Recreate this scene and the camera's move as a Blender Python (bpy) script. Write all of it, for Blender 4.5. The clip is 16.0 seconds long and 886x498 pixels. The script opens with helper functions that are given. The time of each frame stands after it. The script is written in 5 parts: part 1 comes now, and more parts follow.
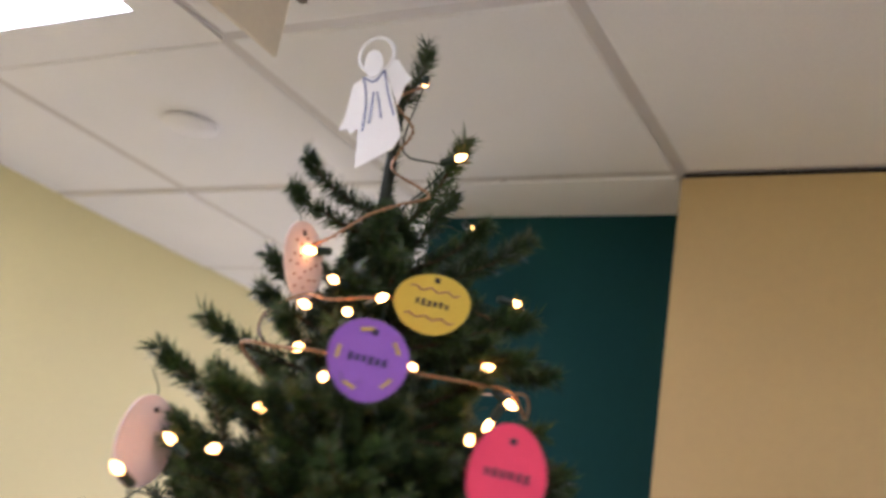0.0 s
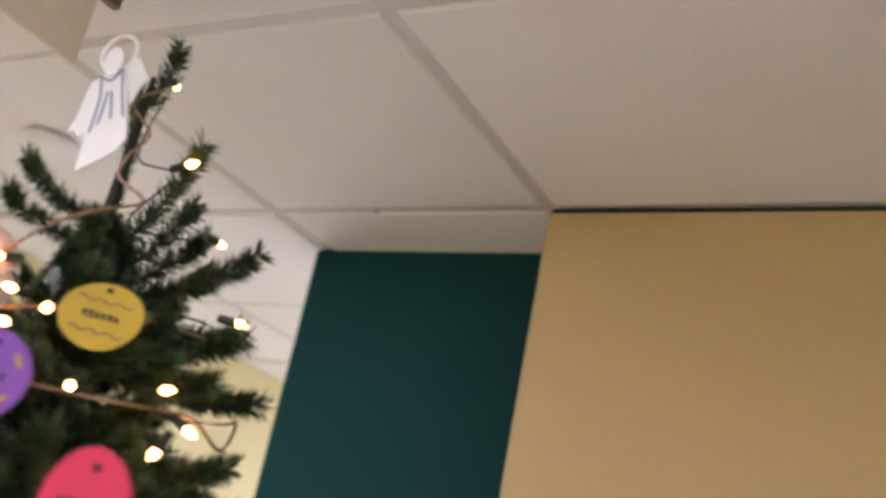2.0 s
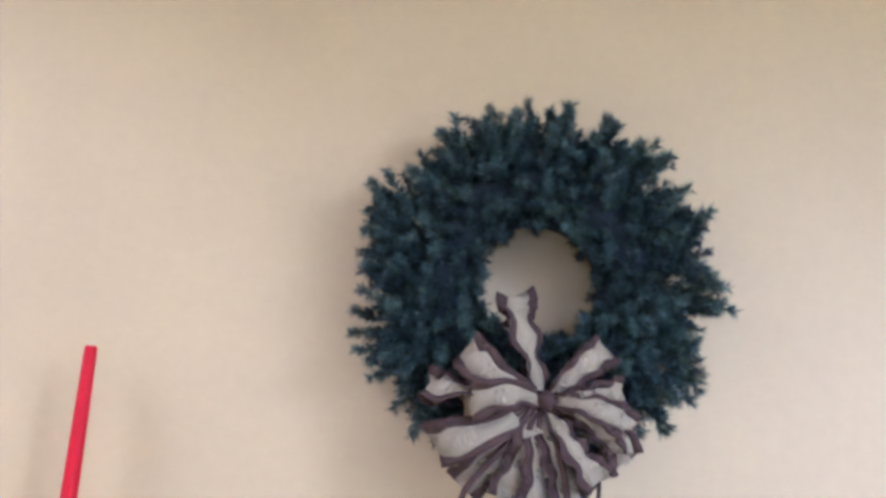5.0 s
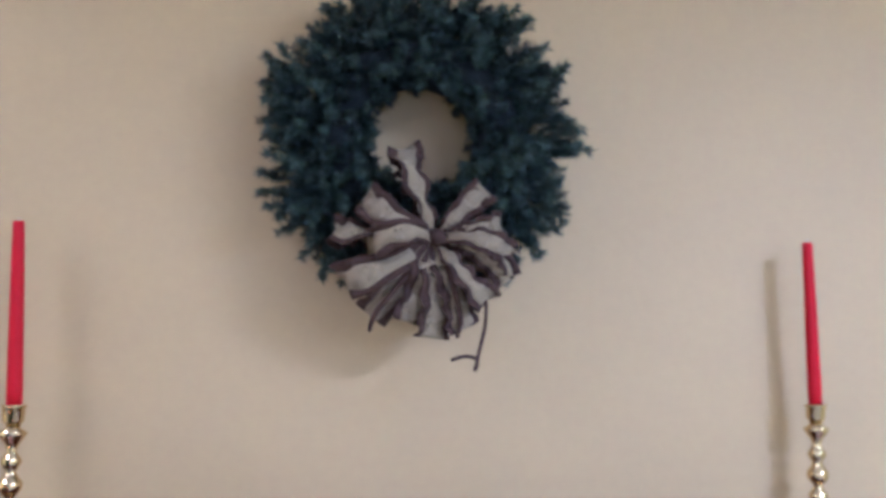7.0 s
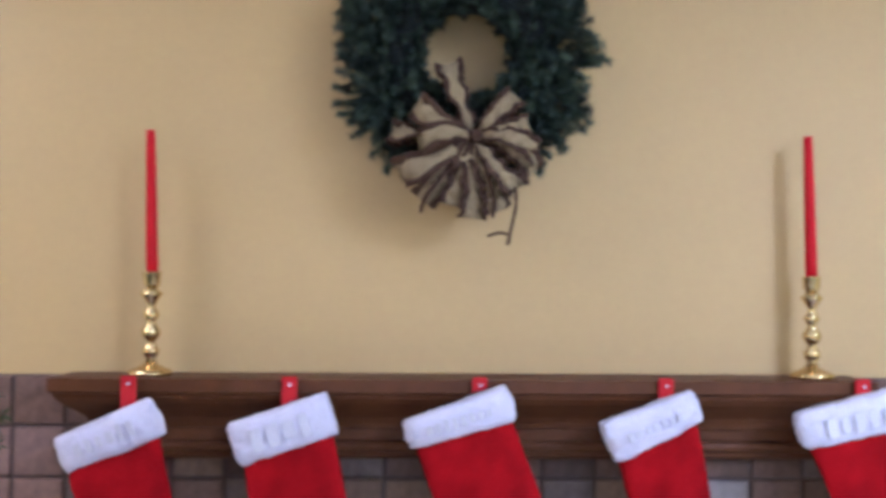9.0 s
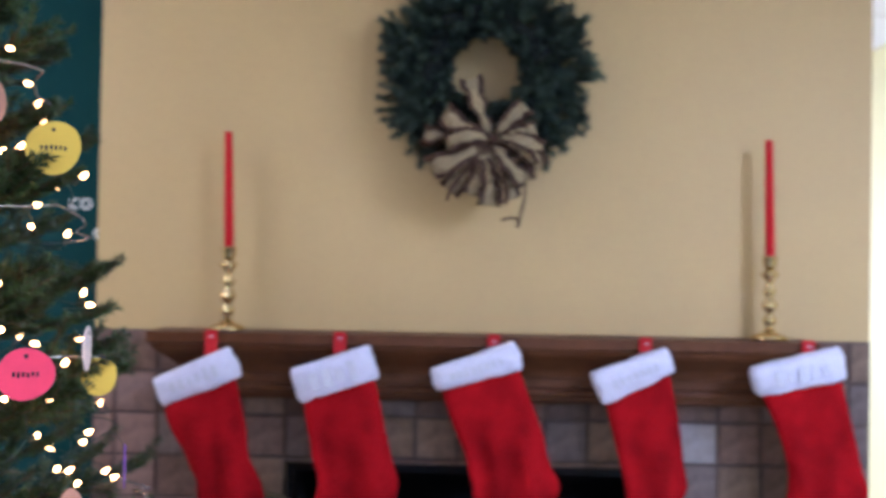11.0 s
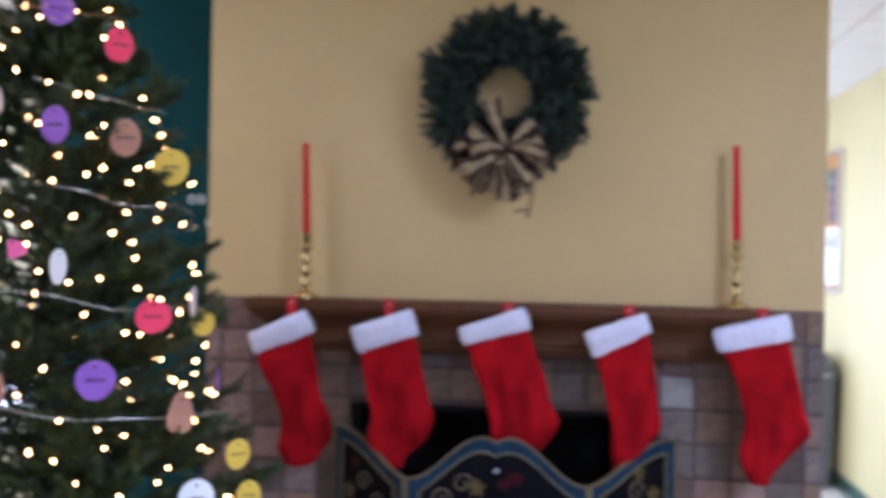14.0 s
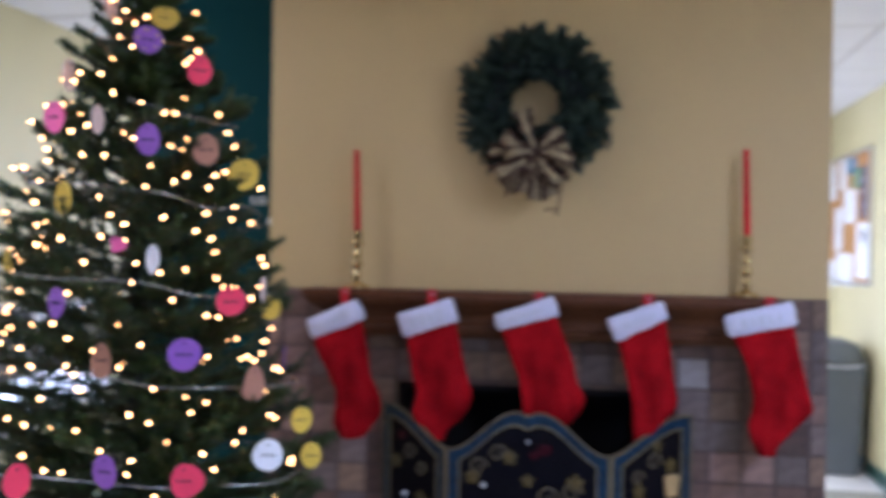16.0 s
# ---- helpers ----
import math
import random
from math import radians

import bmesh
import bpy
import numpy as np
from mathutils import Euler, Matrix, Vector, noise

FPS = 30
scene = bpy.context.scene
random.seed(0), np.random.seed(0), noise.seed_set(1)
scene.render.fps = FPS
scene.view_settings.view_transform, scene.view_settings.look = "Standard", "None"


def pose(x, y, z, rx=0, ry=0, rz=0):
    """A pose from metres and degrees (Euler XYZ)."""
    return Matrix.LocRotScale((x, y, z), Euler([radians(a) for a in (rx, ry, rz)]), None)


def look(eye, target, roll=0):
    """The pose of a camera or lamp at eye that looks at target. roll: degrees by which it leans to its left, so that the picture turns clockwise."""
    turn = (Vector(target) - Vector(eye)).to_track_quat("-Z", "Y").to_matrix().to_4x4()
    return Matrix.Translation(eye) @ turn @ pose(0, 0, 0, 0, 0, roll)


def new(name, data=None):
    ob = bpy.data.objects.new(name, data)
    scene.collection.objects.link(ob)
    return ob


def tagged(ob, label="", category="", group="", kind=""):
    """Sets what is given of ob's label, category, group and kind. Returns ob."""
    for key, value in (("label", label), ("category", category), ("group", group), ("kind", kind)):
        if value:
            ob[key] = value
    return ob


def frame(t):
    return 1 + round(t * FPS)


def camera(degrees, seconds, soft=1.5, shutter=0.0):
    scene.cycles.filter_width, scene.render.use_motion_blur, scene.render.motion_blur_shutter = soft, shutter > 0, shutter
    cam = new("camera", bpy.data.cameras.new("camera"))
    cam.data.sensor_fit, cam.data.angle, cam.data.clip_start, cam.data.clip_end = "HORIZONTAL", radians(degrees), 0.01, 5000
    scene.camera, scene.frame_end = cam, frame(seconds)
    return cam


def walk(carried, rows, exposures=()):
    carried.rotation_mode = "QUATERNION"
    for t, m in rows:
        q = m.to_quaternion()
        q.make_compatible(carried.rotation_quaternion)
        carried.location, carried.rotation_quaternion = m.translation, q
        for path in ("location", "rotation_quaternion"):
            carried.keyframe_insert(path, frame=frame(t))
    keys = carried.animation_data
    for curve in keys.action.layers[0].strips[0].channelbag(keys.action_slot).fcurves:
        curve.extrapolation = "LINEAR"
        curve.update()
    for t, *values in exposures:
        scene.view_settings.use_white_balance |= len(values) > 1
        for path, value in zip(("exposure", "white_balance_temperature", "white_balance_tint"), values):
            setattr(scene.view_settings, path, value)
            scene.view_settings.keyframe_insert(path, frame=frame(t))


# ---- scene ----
cam = camera(47.9, 16.0, soft=3.0, shutter=0.3)
cam.data.dof.aperture_ratio = 0.62
cam.data.dof.use_dof, cam.data.dof.focus_distance, cam.data.dof.aperture_fstop = True, 1.15, 4.4
PATH = [
    (0, (0.485, -1.697, 1.86), (-0.458, -0.035, 2.449), 9.7),
    (0.5, (0.52, -1.659, 1.87), (-0.384, 0.007, 2.509), 10.5),
    (1, (0.563, -1.612, 1.881), (-0.343, 0.036, 2.562), 11.2),
    (1.5, (0.625, -1.551, 1.894), (-0.321, 0.068, 2.59), 11.6),
    (2, (0.683, -1.494, 1.906), (-0.274, 0.126, 2.585), 12.0),
    (2.5, (0.769, -1.423, 1.886), (-0.154, 0.22, 2.555), 12.1),
    (3, (0.838, -1.44, 1.827), (0.079, 0.281, 2.506), 12.7),
    (3.5, (0.816, -1.431, 1.816), (0.322, 0.407, 2.429), 11.4),
    (4, (0.772, -1.417, 1.758), (0.519, 0.482, 2.334), 9.8),
    (4.5, (0.771, -1.41, 1.722), (0.67, 0.519, 2.241), 8.0),
    (5, (0.767, -1.438, 1.706), (0.797, 0.515, 2.14), 5.8),
    (7.3, (0.704, -1.652, 1.626), (1.034, 0.314, 1.792), 0.4),
    (7.5, (0.721, -1.681, 1.634), (1.033, 0.29, 1.761), 0.4),
    (8, (0.76, -1.765, 1.62), (1.002, 0.218, 1.695), 0.2),
    (8.5, (0.836, -1.87, 1.578), (0.937, 0.127, 1.646), 0.3),
    (9, (0.841, -1.964, 1.538), (0.884, 0.035, 1.607), 0.4),
    (9.5, (0.789, -2.061, 1.538), (0.843, -0.062, 1.578), 0.4),
    (12, (0.931, -2.585, 1.501), (0.833, -0.588, 1.534), 1.3),
    (12.5, (0.966, -2.671, 1.499), (0.838, -0.676, 1.528), 1.2),
    (13, (1.007, -2.766, 1.501), (0.844, -0.773, 1.522), 1.2),
    (13.5, (1.063, -2.874, 1.516), (0.855, -0.885, 1.519), 1.3),
    (14, (1.127, -2.987, 1.513), (0.869, -1.004, 1.515), 1.1),
    (14.5, (1.174, -3.082, 1.512), (0.878, -1.104, 1.512), 1.0),
    (15, (1.162, -3.158, 1.506), (0.865, -1.181, 1.507), 1.0),
    (15.5, (1.171, -3.233, 1.51), (0.856, -1.258, 1.507), 1.0),
    (16, (1.198, -3.307, 1.508), (0.849, -1.338, 1.502), 0.9),
]
EXPOSURES = [(0, 0.15, 5240, 26), (2, 0.25, 5310, 26), (2.7, 0.48, 5240, 26), (3.5, 0.96, 4780, 26), (4.5, 1.06, 4220, 28), (5.2, 1.36, 4050, 29),
             (7.5, 0.62, 4160, 28), (8, 0.66, 4560, 25), (9.5, 0.62, 4600, 23), (12, 0.42, 4500, 22), (13, 0.54, 4500, 22), (13.5, 0.24, 4550, 22), (14, 0.16, 4590, 23), (14.5, -0.10, 4600, 23), (16, -0.17, 4550, 23)]
walk(cam, [(t, look(eye, target, roll)) for t, eye, target, roll in PATH], EXPOSURES)

# ---- world and lights ----
world = bpy.data.worlds.new("sky_world")
world.use_nodes = True
scene.world = world
sky = world.node_tree.nodes.new("ShaderNodeTexSky")
sky.sky_type, sky.sun_disc = "NISHITA", False
sky.sun_elevation, sky.sun_rotation = radians(32), radians(20)
world.node_tree.links.new(sky.outputs[0], world.node_tree.nodes["Background"].inputs[0])
world.node_tree.nodes["Background"].inputs[1].default_value = 0.12

H = 2.61            # ceiling height
TILE = 0.61         # ceiling module
BW = 1.848          # width of the chimney breast
XL, XR = -1.66, 2.89
YB, YF = -6.4, 5.7
MZ = 1.362          # mantel top


def area_lamp(name, m, sx, sy, power, colour):
    data = bpy.data.lights.new(name, "AREA")
    data.shape, data.size, data.size_y, data.energy, data.color = "RECTANGLE", sx, sy, power, colour
    ob = new(name, data)
    ob.matrix_world = m
    return ob


# last four are added unseen; two behind the breast only brighten the walls
TROFFERS = [(-0.915, -1.22), (2.745, -2.44), (-0.915, -4.27), (2.745, -4.88), (0.915, 3.66), (0.305, 1.83)]
WARM, COOL = (1.0, 0.84, 0.68), (0.90, 0.92, 1.0)
for i, (tx, ty) in enumerate(TROFFERS):
    area_lamp("troffer_lamp", pose(tx, ty, H - 0.02), 0.32, 0.9, ((12.0 if ty > -2 else 20.0) if tx < 1 else 60.0) if ty < 1 else (15.0 if ty > 3 else 26.0), WARM if tx < 1 else COOL)
# daylight of the unseen far window; the rear window is added as front fill
area_lamp("daylight_fill", pose(-0.05, YF - 0.10, 1.45, -70, 0, 0), 2.3, 1.5, 115.0, (1.0, 0.97, 0.90))
area_lamp("daylight_fill", pose(0.6, YB + 0.10, 1.45, 88, 0, 0), 3.4, 1.6, 9.0, (0.88, 0.94, 1.0))

area_lamp("daylight_fill", pose(XL - 0.03, 1.32, 0.90, 0, -68, 0), 0.52, 1.36, 29.0, (1.0, 0.98, 0.92))

# ---- materials ----
def mat(name, colour, rough=0.6, metal=0.0, spec=0.5, vary=0.12, scale=8.0, fine=90.0, bump=0.0, bump_scale=120.0, sheen=0.0, per_object=0.0, emit=None, coat=0.0, spread=0.0):
    m = bpy.data.materials.new(name)
    m.use_nodes = True
    nt = m.node_tree
    b = nt.nodes["Principled BSDF"]
    b.inputs["Roughness"].default_value, b.inputs["Metallic"].default_value = rough, metal
    b.inputs["Specular IOR Level"].default_value = spec
    b.inputs["Sheen Weight"].default_value, b.inputs["Coat Weight"].default_value = sheen, coat
    co = nt.nodes.new("ShaderNodeTexCoord")

    def noise_node(s, detail):
        n = nt.nodes.new("ShaderNodeTexNoise")
        n.inputs["Scale"].default_value, n.inputs["Detail"].default_value = s, detail
        nt.links.new(co.outputs["Object"], n.inputs["Vector"])
        return n
    big, small = noise_node(scale, 4), noise_node(fine, 3)
    add = nt.nodes.new("ShaderNodeMath")
    add.operation = "ADD"
    nt.links.new(big.outputs[0], add.inputs[0])
    nt.links.new(small.outputs[0], add.inputs[1])
    rng = nt.nodes.new("ShaderNodeMapRange")
    rng.inputs["From Min"].default_value, rng.inputs["From Max"].default_value = 0.6, 1.4
    rng.inputs["To Min"].default_value, rng.inputs["To Max"].default_value = 1 - vary, 1 + vary
    nt.links.new(add.outputs[0], rng.inputs["Value"])
    value = rng.outputs[0]
    if per_object:
        info = nt.nodes.new("ShaderNodeObjectInfo")
        r2 = nt.nodes.new("ShaderNodeMapRange")
        r2.inputs["To Min"].default_value, r2.inputs["To Max"].default_value = 1 - per_object, 1 + per_object
        nt.links.new(info.outputs["Random"], r2.inputs["Value"])
        mul = nt.nodes.new("ShaderNodeMath")
        mul.operation = "MULTIPLY"
        nt.links.new(value, mul.inputs[0])
        nt.links.new(r2.outputs[0], mul.inputs[1])
        value = mul.outputs[0]
    if spread:
        isl = nt.nodes.new("ShaderNodeNewGeometry")
        r3 = nt.nodes.new("ShaderNodeMapRange")
        r3.inputs["To Min"].default_value, r3.inputs["To Max"].default_value = 1 - spread, 1 + spread
        nt.links.new(isl.outputs["Random Per Island"], r3.inputs["Value"])
        mul = nt.nodes.new("ShaderNodeMath")
        mul.operation = "MULTIPLY"
        nt.links.new(value, mul.inputs[0])
        nt.links.new(r3.outputs[0], mul.inputs[1])
        value = mul.outputs[0]
    mix = nt.nodes.new("ShaderNodeVectorMath")
    mix.operation = "SCALE"
    mix.inputs[0].default_value = colour
    nt.links.new(value, mix.inputs["Scale"])
    nt.links.new(mix.outputs[0], b.inputs["Base Color"])
    if bump:
        bn = nt.nodes.new("ShaderNodeBump")
        bn.inputs["Strength"].default_value, bn.inputs["Distance"].default_value = bump, 0.004
        nb = noise_node(bump_scale, 4)
        nt.links.new(nb.outputs[0], bn.inputs["Height"])
        nt.links.new(bn.outputs[0], b.inputs["Normal"])
    if emit:
        b.inputs["Emission Color"].default_value = (*emit[0], 1)
        b.inputs["Emission Strength"].default_value = emit[1]
    return m


M_WALL = mat("beige_paint", (0.47, 0.334, 0.138), 0.6, vary=0.035, scale=1.5, fine=60, bump=0.10, bump_scale=160)
M_YELLOW = mat("cream_yellow_paint", (0.62, 0.55, 0.28), 0.55, vary=0.03, scale=1.2, fine=50, bump=0.1, bump_scale=150)
M_TEAL = mat("dark_teal_paint", (0.0085, 0.044, 0.046), 0.75, spec=0.1, vary=0.06, scale=2, fine=60, bump=0.1, bump_scale=160)
M_CEIL = mat("ceiling_tile_white", (0.85, 0.825, 0.835), 0.9, vary=0.04, scale=3, fine=180, bump=0.35, bump_scale=260)
M_TEE = mat("ceiling_tee_paint", (0.63, 0.585, 0.575), 0.5, vary=0.04)
# near-black colour that stands for shade in narrow gaps
M_GAP = mat("gap_shade", (0.02, 0.013, 0.009), 0.8)
M_CARPET = mat("sage_green_carpet", (0.34, 0.325, 0.26), 0.95, vary=0.18, scale=6, fine=300, bump=0.6, bump_scale=400)
M_FLOOR = mat("vinyl_floor", (0.80, 0.78, 0.72), 0.35, vary=0.06, scale=3, fine=40)
M_BASE = mat("dark_green_vinyl", (0.02, 0.07, 0.055), 0.4)
M_SLATE = mat("brown_slate_tile", (0.118, 0.067, 0.048), 0.65, vary=0.5, scale=20, fine=60, bump=0.35, bump_scale=60, per_object=0.38)
M_SLATE2 = mat("grey_slate_tile", (0.150, 0.108, 0.094), 0.65, vary=0.42, scale=20, fine=60, bump=0.35, bump_scale=60, per_object=0.25)
M_SLATE3 = mat("tan_slate_tile", (0.182, 0.113, 0.072), 0.65, vary=0.42, scale=20, fine=60, bump=0.35, bump_scale=60, per_object=0.2)
M_SLATE4 = mat("pale_lavender_slate_tile", (0.235, 0.200, 0.190), 0.65, vary=0.25, scale=20, fine=60, bump=0.35, bump_scale=60, per_object=0.08)
# pink slate; on the left it also carries the tree lights' glow
M_SLATE5 = mat("pink_slate_and_glow", (0.215, 0.130, 0.105), 0.65, vary=0.35, scale=20, fine=60, bump=0.35, bump_scale=60, per_object=0.15)
M_GROUT = mat("dark_grout", (0.098, 0.069, 0.058), 0.9, vary=0.15, scale=20, bump=0.3)
M_SOOT = mat("firebox_soot", (0.006, 0.006, 0.007), 0.9)
M_WOOD = mat("stained_oak", (0.088, 0.033, 0.012), 0.5, spec=0.15, vary=0.25, scale=3, fine=30, bump=0.12, bump_scale=40, coat=0.05)
M_BRASS = mat("polished_brass", (0.64, 0.49, 0.24), 0.10, metal=1.0, vary=0.05)
M_WAX = mat("red_wax", (0.46, 0.005, 0.009), 0.5, vary=0.05, spec=0.15)
M_WICK = mat("wick", (0.5, 0.42, 0.36), 0.9)
# broad light and dark mottling in the red stands for the plush's sheen
M_VELVET = mat("red_plush", (0.30, 0.0032, 0.0055), 0.9, vary=0.55, scale=5, fine=11, bump=0.8, bump_scale=320, spec=0.06)
M_FELT = mat("red_felt", (0.42, 0.006, 0.010), 0.9, vary=0.12, bump=0.3)
M_FLEECE = mat("white_fleece", (0.66, 0.64, 0.78), 0.95, vary=0.12, scale=40, fine=220, bump=1.0, bump_scale=260, sheen=0.2)
M_INK = mat("grey_glitter_ink", (0.57, 0.56, 0.65), 0.5, vary=0.2, fine=300)
M_PIN = mat("white_pin", (0.85, 0.85, 0.85), 0.3)
M_NEEDLE = mat("fir_needle", (0.030, 0.057, 0.012), 0.42, vary=0.25, scale=9, spread=0.45, per_object=0.25)
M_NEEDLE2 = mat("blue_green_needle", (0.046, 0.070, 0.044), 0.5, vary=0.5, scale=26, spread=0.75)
# near-black ring and dark inner needles carry the shade deep in the wreath
M_RING = mat("shaded_twig_ring", (0.003, 0.006, 0.004), 0.9, vary=0.5, scale=60, bump=1.0, bump_scale=120)
M_NEEDLE3 = mat("shaded_green_needle", (0.010, 0.020, 0.012), 0.6, vary=0.4, scale=26, spread=0.6)
M_TWIG = mat("brown_twig", (0.075, 0.045, 0.022), 0.8, vary=0.2)
M_TRUNK = mat("green_brown_pole", (0.012, 0.017, 0.009), 0.8, vary=0.3, bump=0.4, bump_scale=90)
M_BURLAP = mat("cream_ribbon", (0.28, 0.215, 0.115), 0.9, vary=0.10, scale=30, fine=260, bump=0.5, bump_scale=300)
M_RIBBON_EDGE = mat("brown_ribbon_edge", (0.050, 0.021, 0.008), 0.85, vary=0.25, scale=60)
M_ANGEL = mat("white_card", (0.92, 0.92, 0.95), 0.5, vary=0.02)
M_BLUELINE = mat("blue_pencil", (0.16, 0.20, 0.42), 0.7)
M_CABLE = mat("green_cable", (0.012, 0.03, 0.018), 0.5)
M_BEAD = mat("silver_bead", (0.58, 0.57, 0.58), 0.22, metal=0.7, vary=0.15, fine=200)
# copper tone paints the bulbs' warm light on translucent beads
M_WARM_BEAD = mat("bulb_lit_bead", (0.30, 0.17, 0.085), 0.3, metal=0.4, vary=0.15, fine=200)
M_BULB = mat("lit_bulb", (1.0, 0.8, 0.5), 0.2, vary=0.0, emit=((1.0, 0.38, 0.085), 20.0))
M_LENS = mat("troffer_lens", (0.9, 0.9, 0.88), 0.4, vary=0.0, emit=((1.0, 0.93, 0.84), 9.0))
M_WHITE = mat("white_enamel", (0.74, 0.72, 0.69), 0.45, vary=0.03)
M_SIGN = mat("beige_panel", (0.68, 0.61, 0.53), 0.6, vary=0.05)
M_TRACK = mat("brown_track_paint", (0.16, 0.115, 0.08), 0.6, vary=0.05)
M_CORK = mat("cork", (0.47, 0.26, 0.10), 0.95, spec=0.1, vary=0.25, scale=40, fine=150, bump=0.3)
M_PAPER = mat("white_paper", (0.86, 0.86, 0.84), 0.9, spec=0.1, vary=0.03, per_object=0.06)
M_ALU = mat("aluminium", (0.62, 0.62, 0.62), 0.35, metal=0.8)
M_CAN = mat("grey_plastic", (0.125, 0.138, 0.145), 0.5, vary=0.06, bump=0.1)
M_BAG = mat("clear_bag", (0.75, 0.77, 0.80), 0.3)
M_BLUEGLASS = mat("blue_glass", (0.010, 0.027, 0.053), 0.4, spec=0.12, vary=0.8, scale=28, fine=90, bump=0.25, bump_scale=45)
M_DARKGLASS = mat("dark_glass", (0.004, 0.0035, 0.006), 0.6, spec=0.05, vary=0.4, scale=18, bump=0.2, bump_scale=40)
M_CAME = mat("antique_gold_came", (0.150, 0.118, 0.066), 0.5, metal=0.3, spec=0.3, vary=0.3, scale=40)
M_GOLDGLASS = mat("amber_glass", (0.085, 0.06, 0.018), 0.3, spec=0.25, vary=0.35, scale=40)
M_REDGLASS = mat("ruby_glass", (0.035, 0.002, 0.006), 0.5, spec=0.1, vary=0.4, scale=30)
M_TANGLASS = mat("tan_glass", (0.40, 0.27, 0.12), 0.35, vary=0.3, scale=30)
M_GLASS = mat("window_glass", (0.9, 0.9, 0.9), 0.02, vary=0.0)
M_GLASS.node_tree.nodes["Principled BSDF"].inputs["Transmission Weight"].default_value = 1.0
FOAM = {k: mat(k + "_foam", c, 0.7, vary=0.05, scale=30, fine=200, bump=0.15, bump_scale=300) for k, c in {
    "yellow": (0.62, 0.43, 0.035), "purple": (0.26, 0.10, 0.48), "red": (0.74, 0.042, 0.11), "magenta": (0.72, 0.12, 0.33),
    "blush": (0.70, 0.58, 0.56), "brown": (0.36, 0.17, 0.11), "white": (0.80, 0.80, 0.86)}.items()}
M_MARKER = mat("black_marker", (0.012, 0.012, 0.02), 0.6)


# ---- mesh helpers ----
def part(name, bm, material, parent=None, label="", smooth=False):
    me = bpy.data.meshes.new(name)
    if not isinstance(bm, tuple):
        bmesh.ops.recalc_face_normals(bm, faces=bm.faces[:])
        bm.to_mesh(me)
        bm.free()
    else:
        me.from_pydata(*bm)
        me.update()
    for mm in (material if isinstance(material, (list, tuple)) else [material]):
        me.materials.append(mm)
    if smooth:
        me.polygons.foreach_set("use_smooth", [True] * len(me.polygons))
    ob = new(name, me)
    if parent:
        ob.parent = parent
    if label:
        ob["label"] = label
    return ob


def empty(name, m, label, category, group="", kind=""):
    ob = new(name)
    ob.empty_display_size = 0.05
    ob.matrix_basis = m
    return tagged(ob, label, category, group, kind)


def box(x0, x1, y0, y1, z0, z1, bev=0.0, bm=None, seg=1):
    own = bmesh.new()
    bmesh.ops.create_cube(own, size=1.0)
    for v in own.verts:
        v.co = Vector(((x0 + x1) / 2 + v.co.x * (x1 - x0), (y0 + y1) / 2 + v.co.y * (y1 - y0), (z0 + z1) / 2 + v.co.z * (z1 - z0)))
    if bev:
        bmesh.ops.bevel(own, geom=own.edges[:], offset=bev, segments=seg, affect="EDGES", profile=0.5)
    if bm is None:
        return own
    me = bpy.data.meshes.new("tmp")
    own.to_mesh(me)
    own.free()
    bm.from_mesh(me)
    bpy.data.meshes.remove(me)
    return bm


def lathe(profile, n=24, bm=None):
    """A turned body: profile of (radius, z) from bottom to top."""
    bm = bm or bmesh.new()
    rings = []
    for r, z in profile:
        rings.append([bm.verts.new((r * math.cos(2 * math.pi * k / n), r * math.sin(2 * math.pi * k / n), z)) for k in range(n)])
    for a, b in zip(rings, rings[1:]):
        for k in range(n):
            bm.faces.new((a[k], a[(k + 1) % n], b[(k + 1) % n], b[k]))
    bm.faces.new(rings[0][::-1])
    bm.faces.new(rings[-1])
    return bm


def tube(points, radius, n=6, bm=None, closed=False):
    """A round bar along points; radius is a number or one for each point."""
    bm = bm or bmesh.new()
    pts = [Vector(p) for p in points]
    rings = []
    up = Vector((0.123, 0.31, 0.94))
    for i, p in enumerate(pts):
        a = pts[i - 1] if (i or closed) else p
        b = pts[(i + 1) % len(pts)] if (i < len(pts) - 1 or closed) else p
        d = (b - a).normalized()
        side = d.cross(up)
        if side.length < 0.1:
            side = d.cross(Vector((1, 0, 0)))
        side.normalize()
        over = side.cross(d)
        r = radius[i] if isinstance(radius, (list, tuple)) else radius
        rings.append([bm.verts.new(p + r * (math.cos(2 * math.pi * k / n) * side + math.sin(2 * math.pi * k / n) * over)) for k in range(n)])
    pairs = list(zip(rings, rings[1:])) + ([(rings[-1], rings[0])] if closed else [])
    for a, b in pairs:
        for k in range(n):
            bm.faces.new((a[k], a[(k + 1) % n], b[(k + 1) % n], b[k]))
    if not closed:
        bm.faces.new(rings[0][::-1])
        bm.faces.new(rings[-1])
    return bm


def slab(outline, depth, axis="y", bev=0.0, bm=None):
    """A flat plate: outline in (x, z), from y = 0 back to y = depth."""
    bm = bm or bmesh.new()
    lo = [bm.verts.new((x, 0, z)) for x, z in outline]
    hi = [bm.verts.new((x, depth, z)) for x, z in outline]
    n = len(outline)
    bm.faces.new(lo)
    bm.faces.new(hi[::-1])
    for k in range(n):
        bm.faces.new((lo[k], hi[k], hi[(k + 1) % n], lo[(k + 1) % n]))
    return bm


def structure(name, bm, material, label, category="wall"):
    return tagged(part(name, bm, material), label, category, kind="structure")


